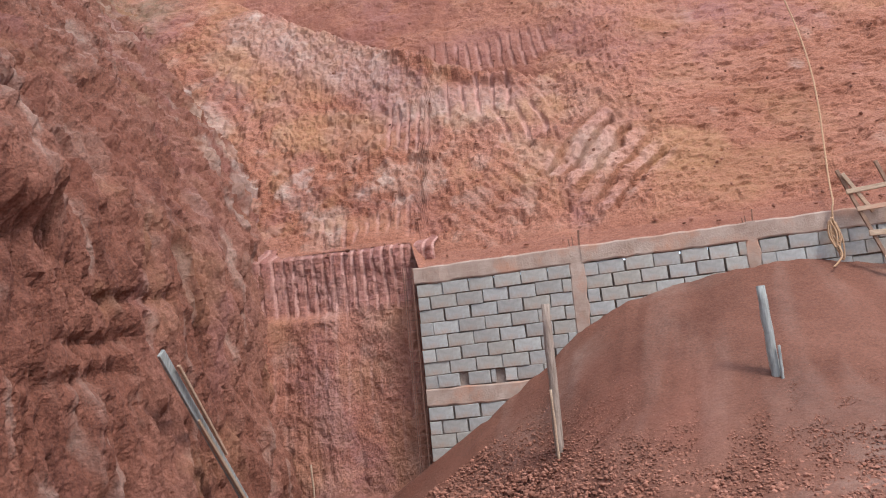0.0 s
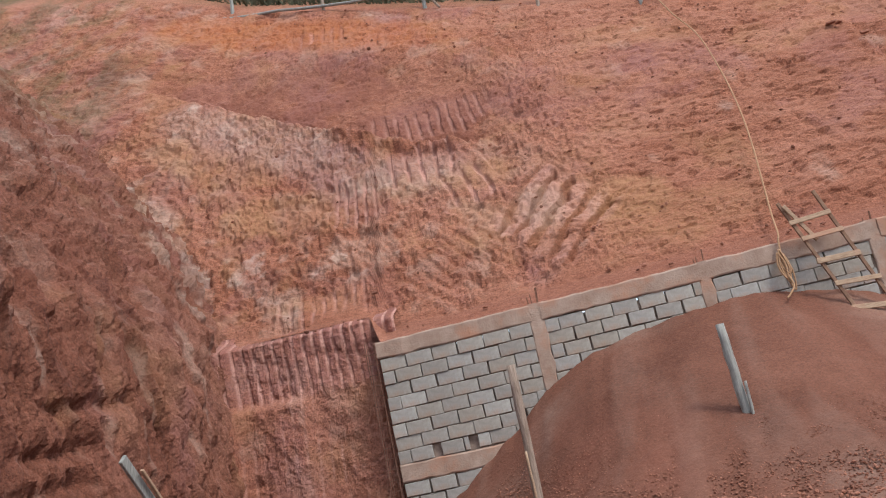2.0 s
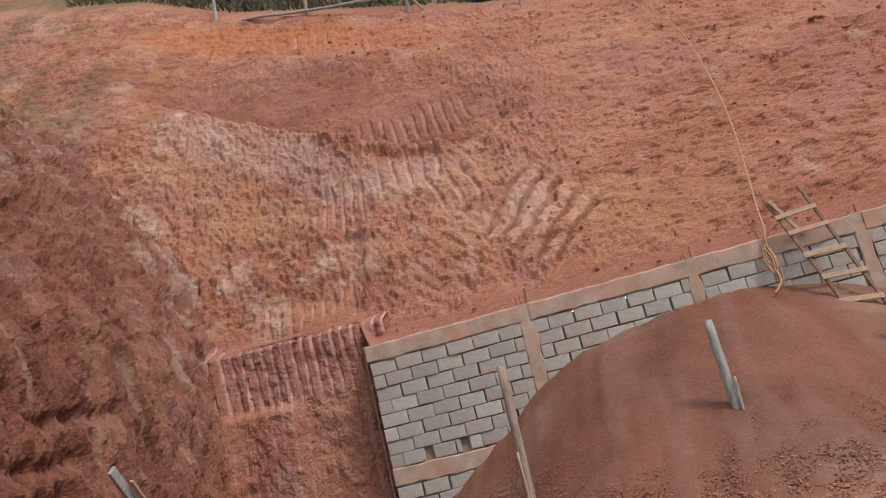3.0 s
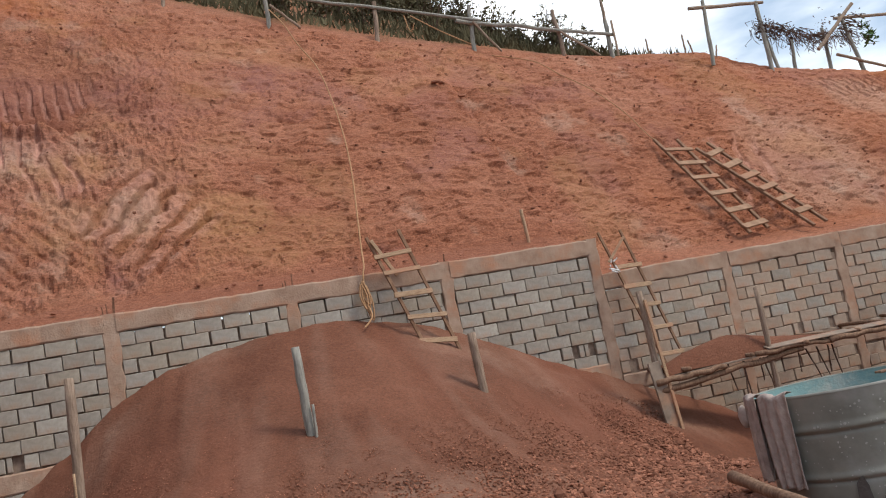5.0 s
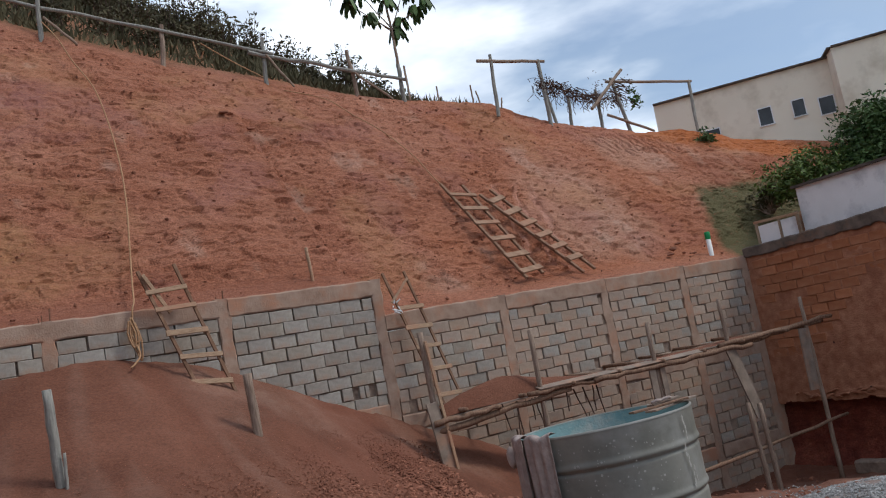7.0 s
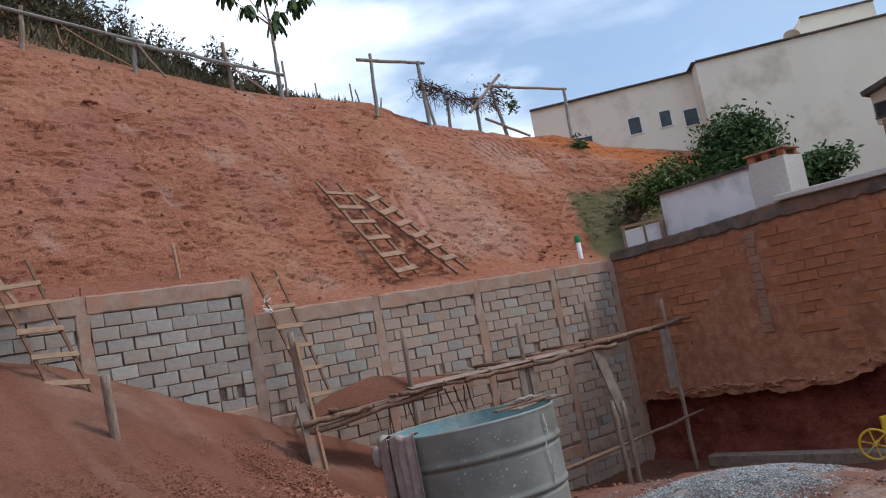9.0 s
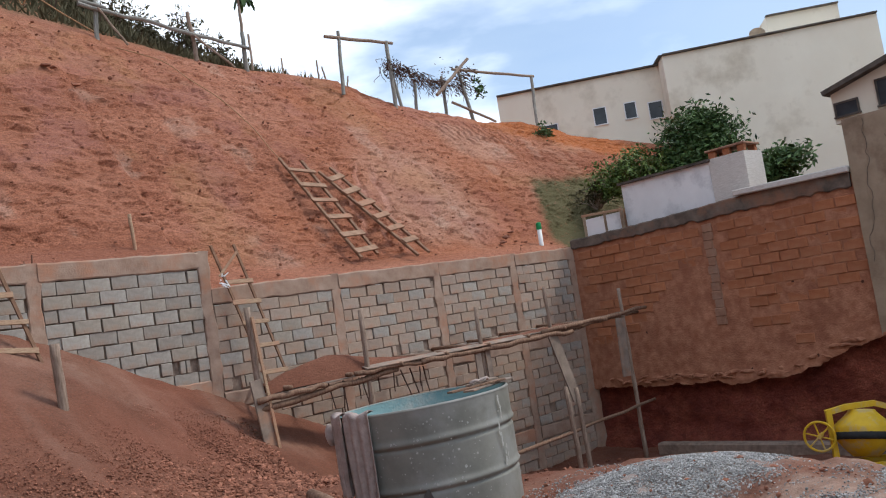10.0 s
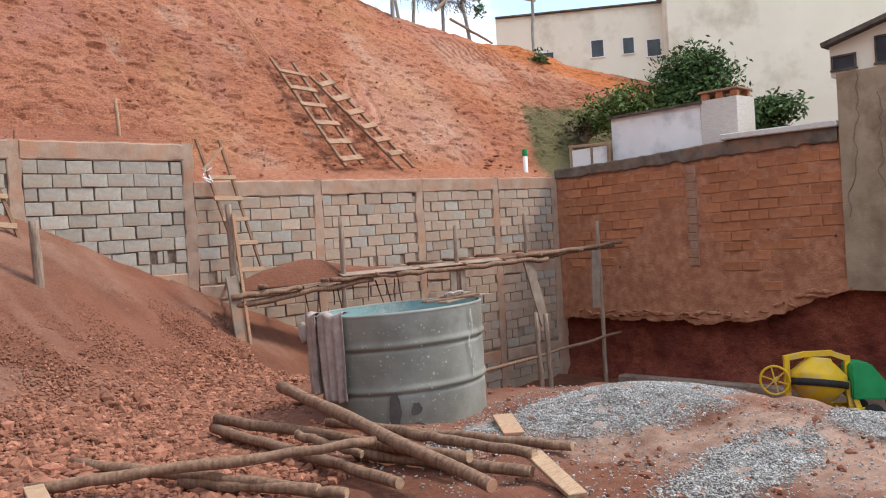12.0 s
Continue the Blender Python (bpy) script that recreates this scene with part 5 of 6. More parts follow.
# ---------- pergola ruin on the crest ----------
def build_pergola():
    rnd = random.Random(8)
    perg = empty("pergola")
    tagged(perg, "broken pole pergola hung with dead vines", "pergola")
    y = 17.0
    for a, b, r, kind in (((13.25, y, 7.9), (13.35, y, 9.6), 0.05, "post"), ((14.97, y, 7.4), (14.93, y, 9.53), 0.055, "post"), ((15.33, y + 0.1, 7.4), (15.02, y + 0.1, 9.0), 0.045, "post"), ((16.2, y + 0.6, 7.4), (16.33, y + 0.6, 8.75), 0.05, "post"), ((17.2, y + 0.4, 7.4), (17.22, y + 0.4, 8.9), 0.05, "post"), ((17.9, y, 7.3), (17.5, y, 9.1), 0.055, "post"), ((20.66, y, 6.6), (20.79, y, 9.15), 0.05, "post"), ((12.9, y, 9.40), (15.15, y, 9.50), 0.05, "beam"), ((17.3, y, 8.98), (20.9, y, 9.12), 0.045, "beam"), ((16.45, y - 0.1, 8.12), (17.9, y - 0.1, 9.33), 0.05, "beam"), ((17.0, y - 0.1, 7.95), (18.6, y - 0.2, 7.45), 0.04, "beam")):
        bm = bmesh.new()
        pole(bm, a, b, r, r * 0.9, 8, 0.01, 6, rnd)
        part(kind, bm, M["greywood" if kind == "post" else "wood"], perg)
    vine = empty("vine")
    tagged(vine, "tangled dead brown vine on the pergola", "vine")
    bm = bmesh.new()
    for i in range(230):
        k = rnd.random()
        x = 14.7 + 3.3 * k
        top = 9.0 - 0.75 * k + 0.8 * max(0, k - 0.55) + rnd.gauss(0, 0.07)
        p = Vector((x, y + rnd.uniform(-0.1, 0.3), top))
        n = 3
        pts = [p]
        for j in range(n):
            pts.append(pts[-1] + Vector((rnd.gauss(0.03, 0.09), rnd.gauss(0, 0.06), -abs(rnd.gauss(0.07, 0.09)))))
        for u, v in zip(pts, pts[1:]):
            pole(bm, u, v, 0.009, 0.006, 3, 0, 1)
    for i in range(60):
        p = Vector((rnd.uniform(15.0, 17.9), y + rnd.uniform(-0.1, 0.2), 0))
        p.z = 8.95 - 0.24 * (p.x - 15.0) + rnd.gauss(0, 0.05) + 0.9 * max(0, p.x - 17)
        pole(bm, p, p + Vector((rnd.uniform(0.2, 0.5), 0, rnd.gauss(-0.06, 0.08))), 0.012, 0.009, 4, 0, 1)
    part("stem_tangle", bm, M["vine"], vine)
    bm = bmesh.new()
    for i in range(420):
        c = Vector((14.9 + abs(rnd.gauss(0, 0.45)) if i < 330 else rnd.uniform(16.9, 18.4), y + rnd.uniform(-0.15, 0.3), 0))
        c.z = 8.85 + rnd.gauss(0, 0.12) - 0.2 * (c.x - 14.9) if i < 330 else 8.85 + rnd.gauss(0, 0.22)
        leaf_quad(bm, c, rnd.uniform(0.018, 0.04), rnd)
    part("dry_foliage", bm, M["vine"], vine)
    bm = bmesh.new()
    for i in range(70):
        leaf_quad(bm, Vector((18.3 + rnd.gauss(0, 0.12), y + rnd.uniform(-0.1, 0.1), 8.55 + rnd.gauss(0, 0.18))), rnd.uniform(0.04, 0.08), rnd)
    part("green_foliage", bm, M["leaf"], vine, "few green leaves")


def leaf_quad(bm, c, s, rnd, long=1.6):
    a = Vector((rnd.gauss(0, 1), rnd.gauss(0, 1), rnd.gauss(0, 0.7))).normalized()
    b = a.cross(Vector((rnd.gauss(0, 1), rnd.gauss(0, 1), rnd.gauss(0, 1)))).normalized()
    v = [bm.verts.new(c + a * s * long * p + b * s * q) for p, q in ((-1, 0), (0, -0.6), (1, 0), (0, 0.6))]
    bm.faces.new(v)


# ---------- plants ----------
def build_plants():
    rnd = random.Random(33)
    # slender tree with hands of drooping leaflets, kept as one crown
    tree = empty("young_tree", pose(11.3, 18.25, soil_z(11.3, 18.25)))
    tagged(tree, "slender young tree with drooping leaf whorls", "tree")
    bm = bmesh.new()
    pole(bm, (0, 0, -0.3), (0.0, 0, 1.7), 0.05, 0.035, 8, 0.015, 8, rnd)
    pole(bm, (0, 0, 1.7), (-0.05, 0, 2.7), 0.035, 0.02, 7, 0.01, 4, rnd)
    for q in ((-0.55, 0.1, 2.35), (-1.15, 0.0, 2.6), (0.2, 0.1, 2.0), (0.75, -0.1, 2.55), (1.2, 0.1, 2.85), (-0.1, 0.1, 3.2), (-0.6, 0.2, 2.95), (0.5, -0.2, 3.1)):
        pole(bm, (0, 0, 1.65 + q[2] * 0.12), q, 0.018, 0.01, 5, 0.02, 4, rnd)
    part("trunk", bm, M["wood"], tree, smooth=True)
    bm = bmesh.new()
    for hub in ((-0.55, 0.1, 2.35), (-1.15, 0.0, 2.62), (0.2, 0.1, 2.0), (0.28, 0, 2.25), (0.75, -0.1, 2.6), (1.25, 0.1, 2.9), (-0.1, 0.1, 3.2), (-0.65, 0.2, 3.0), (0.5, -0.2, 3.1), (-1.3, 0.1, 2.95), (0.9, 0.1, 3.15), (0.0, 0, 2.75)):
        for i in range(13):
            a = rnd.uniform(0, 2 * math.pi)
            out = Vector((math.cos(a), math.sin(a), 0))
            L = rnd.uniform(0.2, 0.36)
            p0 = Vector(hub)
            p1 = p0 + out * L * 0.45 + Vector((0, 0, 0.05))
            p2 = p0 + out * L * 0.85 + Vector((0, 0, -L * rnd.uniform(0.5, 1.0)))
            w = out.cross(Vector((0, 0, 1))) * 0.06
            v = [bm.verts.new(c) for c in (p0, p1 - w, p1 + w, p2 - w * 0.9, p2 + w * 0.9, p2 + Vector((0, 0, -0.08)))]
            bm.faces.new((v[0], v[1], v[2]))
            bm.faces.new((v[1], v[3], v[4], v[2]))
            bm.faces.new((v[3], v[5], v[4]))
    part("crown", bm, M["leaf"], tree)

    def shrub(name, label, centre, size, leaves, leaf, mat, seed, clumps=26):
        r = random.Random(seed)
        ob = empty(name, pose(*centre))
        tagged(ob, label, "shrub")
        bm = bmesh.new()
        tips = []
        for i in range(clumps):
            d = Vector((max(-0.9, min(0.9, r.gauss(0, 0.45))), max(-0.9, min(0.9, r.gauss(0, 0.45))), abs(r.gauss(0.35, 0.35))))
            d.z = min(d.z, math.sqrt(max(0.1, 1 - 0.6 * (d.x * d.x + d.y * d.y))))
            d.x, d.y, d.z = d.x * size[0], d.y * size[1], min(d.z, 1.05) * size[2]
            tips.append(d)
            pole(bm, (d.x * 0.15, d.y * 0.15, -0.2), d, 0.03 * size[2] ** 0.5, 0.008, 5, 0.03, 4, r)
        part("branching", bm, M["wood"], ob)
        bm = bmesh.new()
        for i in range(leaves):
            t = r.choice(tips)
            s = 0.14 * max(size)
            leaf_quad(bm, t + Vector((r.gauss(0, s), r.gauss(0, s), r.gauss(0, s * 0.8))), leaf * r.uniform(0.6, 1.3), r)
        part("crown", bm, mat, ob)
        return ob

    shrub("bush", "dense dark green bush beside the white hut", (18.3, 10.3, 4.4), (0.72, 0.78, 1.4), 17000, 0.042, M["leaf"], 1, 90)
    shrub("bush", "broad-leaved green bush behind the chimney", (17.5, 8.25, 3.6), (0.55, 0.62, 1.2), 4200, 0.05, M["leaf"], 2, 26)
    shrub("creeper", "bright green creeper spilling over the bank", (17.25, 11.6, 4.3), (0.6, 1.05, 0.75), 5200, 0.038, M["hedge"], 3, 60)
    shrub("creeper", "dull green scrub on the bank", (17.3, 12.7, 4.2), (0.45, 0.5, 0.5), 900, 0.036, M["scrub"], 4, 26)
    shrub("bush", "small bush at the foot of the cream house", (19.3, 15.6, 6.5), (0.35, 0.35, 0.6), 420, 0.045, M["leaf"], 5, 14)
    # scrub and tall grass on the hilltop
    bm = bmesh.new()
    for i in range(20000):
        x = rnd.uniform(-11, 13.6)
        y = float(crest_y(x)) + 0.45 + rnd.random() ** 1.3 * 6.5
        if 3.0 < x < 6.5 and y < 21 and rnd.random() < 0.5:
            continue
        z = soil_z(x, y)
        h = rnd.uniform(0.12, 0.42) * (1.2 if y > 20 else 0.9)
        d = Vector((rnd.gauss(0, 0.14), rnd.gauss(0, 0.1), h))
        w = Vector((rnd.uniform(0.012, 0.03), rnd.gauss(0, 0.01), 0))
        b = Vector((x, y, z - 0.03))
        v = [bm.verts.new(p) for p in (b - w, b + w, b + d * 0.6 + w * 0.8, b + d * 0.6 - w * 0.8, b + d)]
        bm.faces.new((v[0], v[1], v[2], v[3]))
        bm.faces.new((v[3], v[2], v[4]))
    tagged(mesh_object("tall_grass", bm, M["scrub"]), "dry tall grass and weeds on the hilltop", "grass", kind="stuff")
    bm = bmesh.new()
    bs = bmesh.new()
    for i in range(230):
        x = rnd.uniform(-9, 12.8)
        y = float(crest_y(x)) + 0.9 + rnd.random() * 4.5
        z = soil_z(x, y)
        h = rnd.uniform(0.4, 1.25)
        for j in range(5):
            top = Vector((x + rnd.gauss(0, 0.2), y + rnd.gauss(0, 0.2), z + h * rnd.uniform(0.6, 1.15)))
            pole(bs, (x, y, z - 0.05), top, 0.012, 0.005, 3, 0.02, 2, rnd)
            for k in range(22):
                f = rnd.uniform(0.35, 1.0)
                leaf_quad(bm, Vector((x, y, z)).lerp(top, f) + Vector((rnd.gauss(0, 0.09), rnd.gauss(0, 0.09), rnd.gauss(0, 0.07))), rnd.uniform(0.025, 0.055), rnd)
    leaves = mesh_object("scrub_leaves", bm, M["scrub"])
    tagged(leaves, "straggling dark scrub behind the fence", "scrub", kind="stuff")
    tagged(mesh_object("scrub_stems", bs, M["vine"]), "thin bare stems of the scrub", "scrub", kind="stuff")


# ---------- scaffold by the wall ----------
def out_y(x):
    return 10.8 - 0.1 * (x - 6.0)


def build_scaffold():
    rnd = random.Random(17)
    sc = empty("scaffold")
    tagged(sc, "makeshift pole scaffold with soil-covered boards", "scaffold")
    for x, z0, z1, r in ((7.97, PIT, 2.12, 0.045), (10.22, PIT, 1.93, 0.042), (11.85, 1.0, 2.12, 0.038), (13.8, PIT, 1.92, 0.04)):
        bm = bmesh.new()
        pole(bm, (x + 0.02, out_y(x), z0 - 0.1), (x, out_y(x), z1), r * 1.1, r * 0.9, 9, 0.01, 9, rnd)
        part("standard", bm, M["wood"], sc, smooth=True)
    for (x0, z0), (x1, z1), dy, r in (((6.15, 0.90), (8.5, 1.13), 0.0, 0.05), ((6.1, 1.02), (7.2, 1.08), -0.05, 0.045), ((7.7, 1.17), (9.15, 1.18), -0.05, 0.04), ((8.9, 1.17), (10.7, 1.22), -0.08, 0.045), ((9.3, 1.26), (12.2, 1.27), 0.03, 0.04), ((10.3, 1.22), (12.3, 1.25), -0.08, 0.05), ((11.6, 1.32), (14.45, 1.48), -0.04, 0.045), ((11.9, 1.27), (14.3, 1.42), 0.05, 0.04), ((11.2, 1.33), (14.2, 1.44), 0.16, 0.045), ((10.2, -0.66), (14.25, -0.30), -0.06, 0.035)):
        bm = bmesh.new()
        pole(bm, (x0, out_y(x0) + dy, z0), (x1, out_y(x1) + dy, z1), r, r * 0.8, 8, 0.02, 9, rnd)
        part("ledger", bm, M["log"], sc, smooth=True)
    for x in (6.6, 7.6, 8.5, 9.4, 10.3, 11.2, 12.1, 13.2):
        bm = bmesh.new()
        pole(bm, (x, out_y(x) - 0.12, 1.12 + 0.035 * (x - 6)), (x, WALL_Y, 1.16 + 0.035 * (x - 6)), 0.035, 0.03, 7, 0.012, 6, rnd)
        part("putlog", bm, M["log"], sc, smooth=True)
    for i in range(2):
        y0 = 0.06 + 0.2 * i
        bm = bmesh.new()
        board(bm, (6.35, out_y(6.35) + y0, 1.07 + 0.008 * i), (9.7, out_y(9.7) + y0, 1.24 + 0.008 * i), 0.19, 0.025)
        part("deck_board", bm, M["formboard"], sc)
        if i < 2:
            bm = bmesh.new()
            board(bm, (9.0, out_y(9.0) + y0 + 0.03, 1.25), (12.2, out_y(12.2) + y0 + 0.03, 1.35), 0.18, 0.025)
            part("deck_board", bm, M["formboard"], sc)
    # sagging plywood edge
    bm = bmesh.new()
    board(bm, (7.9, out_y(7.9) - 0.02, 1.23), (11.2, out_y(11.2) - 0.02, 1.31), 0.16, 0.018, (0, -0.3, 1))
    part("sheet_edge", bm, M["formboard"], sc)
    # form boards and props
    for a, b, w, f in (((11.80, 10.16, 1.27), (12.17, 10.12, 0.05), 0.27, (0.1, -1, 0)), ((13.62, 9.98, 1.35), (13.57, 9.98, 0.24), 0.25, (0.0, -1, 0)), ((10.06, 10.33, 1.2), (10.06, 10.33, 0.55), 0.14, (0, -1, 0)), ((10.28, 10.32, 1.2), (10.29, 10.32, 0.55), 0.12, (0, -1, 0))):
        bm = bmesh.new()
        board(bm, a, b, w, 0.03, f)
        part("form_board", bm, M["formboard"], sc, "grey form board")
    for a, b in (((11.93, 10.15, 0.3), (12.0, 10.12, PIT - 0.1)), ((12.15, 10.1, 0.25), (12.2, 10.08, PIT - 0.1))):
        bm = bmesh.new()
        pole(bm, a, b, 0.045, 0.045, 8, 0.01, 5, rnd)
        part("prop", bm, M["wood"], sc, smooth=True)
    for i in range(12):
        x = rnd.uniform(7.4, 9.2)
        bm = bmesh.new()
        pole(bm, (x, out_y(x) + rnd.uniform(0, 0.3), 1.1), (x + rnd.gauss(0, 0.06), out_y(x) + 0.1, 1.1 - rnd.uniform(0.2, 0.7)), 0.012, 0.008, 4, 0.01, 3, rnd)
        part("twig", bm, M["vine"], sc)
    # soil spilt on the deck
    xs, ks = np.arange(6.35, 12.3, 0.05), np.linspace(0, 1, 26)
    X, K = np.meshgrid(xs, ks, indexing="ij")
    wide = 0.46 - 0.08 * smooth(8.6, 9.8, X)
    Y = (10.8 - 0.1 * (X - 6.0)) + wide * K
    Z = 1.10 + 0.045 * (X - 6.35) + 0.30 * np.sin(K * math.pi) ** 0.8 * np.exp(-(((X - 7.4) / 0.95) ** 2)) + 0.05 * np.sin(K * math.pi) + 0.06 * fbm(X * 2, Y * 2, 5.0, 4)
    soil = sheet("spilt_soil", X, Y, Z, M["ground"])
    tagged(soil, "loose red soil spilt on the scaffold boards", "soil", kind="stuff")
    # tall post with a board
    tp = empty("tall_post")
    tagged(tp, "tall brown post braced by a grey board in the heap", "post")
    bm = bmesh.new()
    pole(bm, (6.26, 10.84, 0.2), (6.18, 10.84, 2.34), 0.05, 0.045, 10, 0.008, 9, rnd)
    part("shaft", bm, M["wood"], tp, smooth=True)
    bm = bmesh.new()
    board(bm, (6.13, 10.76, 1.32), (6.25, 10.74, 0.25), 0.21, 0.03, (0.15, -1, 0))
    part("board", bm, M["formboard"], tp, "grey form board")
    bm = bmesh.new()
    board(bm, (6.2, 10.76, 2.2), (6.36, 10.72, 0.3), 0.05, 0.025, (0.15, -1, 0))
    part("lath", bm, M["plank"], tp, "pale lath")


# ---------- logs and loose boards ----------
def build_logs():
    rows = [((3.92, 6.25, 0.46), (3.52, 3.50, 0.16), 0.075, "thick peeled log lying across the log pile"), ((4.30, 6.15, 0.10), (4.81, 3.91, 0.08), 0.058, "long straight log lying on the gravel edge"), ((3.65, 6.87, 0.17), (3.96, 4.11, 0.15), 0.068, "split-ended brown log in the pile"), ((3.62, 6.88, 0.10), (3.41, 4.19, 0.09), 0.066, "brown log sloping off the pile"), ((1.72, 5.81, 0.18), (3.64, 4.69, 0.25), 0.060, "grey weathered log at the foot of the heap"), ((2.23, 6.41, 0.16), (3.04, 4.54, 0.08), 0.062, "dark log half under another"), ((4.10, 4.95, 0.20), (4.19, 3.74, 0.17), 0.060, "short pale-ended log in the pile"), ((3.82, 5.14, 0.07), (4.12, 3.71, 0.08), 0.066, "short thick log under the pile"), ((2.60, 5.50, 0.07), (3.12, 4.36, 0.07), 0.060, "dusty log on the bare ground"), ((3.55, 5.5, 0.22), (3.74, 4.98, 0.10), 0.055, "sawn log stub beside the pile")]
    for i, (a, b, r, label) in enumerate(rows):
        log = empty("log")
        tagged(log, label, "log", group="pile of logs")
        rnd = random.Random(50 + i)
        bm = bmesh.new()
        r *= 0.68
        pole(bm, a, b, r, r * 0.85, 14, 0.010, 12, rnd)
        part("stem", bm, M["log"], log, smooth=True)
        d = (Vector(b) - Vector(a)).normalized()
        for e, s, rr in ((Vector(a), -1, r), (Vector(b), 1, r * 0.85)):
            bm = bmesh.new()
            pole(bm, e + d * s * 0.001, e + d * s * 0.006, rr * 0.97, rr * 0.94, 14, 0, 1)
            part("cut_end", bm, M["plank"], log, "pale sawn end")
    for a, b, w, label in (((5.30, 5.02, 0.10), (4.95, 4.58, 0.06), 0.17, "short sawn board on the gravel"), ((4.25, 3.80, 0.16), (4.0, 3.25, 0.03), 0.13, "pale sawn plank leaning on the logs"), ((1.75, 5.75, 0.2), (1.62, 5.2, 0.2), 0.12, "worn plank end at the foot of the heap")):
        bm = bmesh.new()
        board(bm, a, b, w, 0.03)
        tagged(mesh_object("plank", bm, M["plank"]), label, "plank", group="loose planks")


# ---------- rags and boards on the tank ----------
def build_tank_clutter():
    cx, cy, R, top = 5.42, 6.45, 0.845, 1.02
    # hanging cloth: a folded strip that follows the curved side
    for name, a0, a1, low, label in (("hanging_cloth", 172, 195, 0.17, "dusty grey cloth hung over the tank rim"), ("hanging_cloth", 150, 169, 0.22, "torn dusty cloth strip on the tank rim")):
        us, vs = np.linspace(0, 1, 22), np.linspace(0, 1, 40)
        U, V = np.meshgrid(us, vs, indexing="ij")
        ang = np.radians(a0 + (a1 - a0) * U * (1 - 0.18 * V) + 4 * V)
        r = R + 0.03 + 0.022 * np.sin(U * 19 + 2 * V) * (0.4 + V) + 0.03 * fbm(U * 4, V * 3, a0 * 1.0, 3)
        over = np.clip(1 - V / 0.08, 0, 1)
        r = r - 0.09 * over
        Z = top + 0.015 * np.sin(U * 8) + 0.03 * (1 - over) - np.maximum(V - 0.05, 0) * (top - low) - 0.05 * V * fbm(U * 3, 0 * V, 9, 2)
        ob = sheet(name, cx + r * np.cos(ang), cy + r * np.sin(ang), Z, M["rag"])
        mod = ob.modifiers.new("thick", "SOLIDIFY")
        mod.thickness = 0.006
        tagged(ob, label, "cloth").matrix_world = LEAN
    bm = bmesh.new()
    rnd = random.Random(4)
    c0 = Vector((cx + 0.9 * math.cos(radians(147)) - 0.02, cy + 0.9 * math.sin(radians(147)), 0.86))
    bmesh.ops.create_icosphere(bm, subdivisions=3, radius=0.075, matrix=Matrix.Translation(c0) @ Matrix.Diagonal((0.7, 0.7, 1.35, 1)))
    for v in bm.verts:
        v.co += (v.co - c0) * 0.5 * float(fbm(np.array([v.co.x * 14]), np.array([v.co.y * 14]), np.array([v.co.z * 9]), 3)[0])
    tagged(mesh_object("bundled_rag", bm, M["rag"], True), "dark bundled rag on the tank rim", "cloth").matrix_world = LEAN
    boards = [((5.48, 5.86, 1.025), (6.2, 6.02, 1.03), 0.12, "formboard"), ((5.36, 5.98, 1.045), (5.98, 5.88, 1.05), 0.09, "log"), ((5.58, 5.95, 1.065), (6.0, 6.03, 1.07), 0.08, "formboard")]
    for a, b, w, m in boards:
        bm = bmesh.new()
        board(bm, a, b, w, 0.02)
        tagged(mesh_object("plank", bm, M[m]), "short weathered board lying on the tank rim", "plank", group="boards on the tank").matrix_world = LEAN
    bm = bmesh.new()
    tube(bm, [(5.58, 5.93, 1.085), (5.63, 5.90, 1.10), (5.70, 5.93, 1.09), (5.77, 5.90, 1.10), (5.84, 5.94, 1.085)], 0.016)
    tagged(mesh_object("bundled_rag", bm, M["rag"], True), "twisted pale rag on the tank boards", "cloth").matrix_world = LEAN


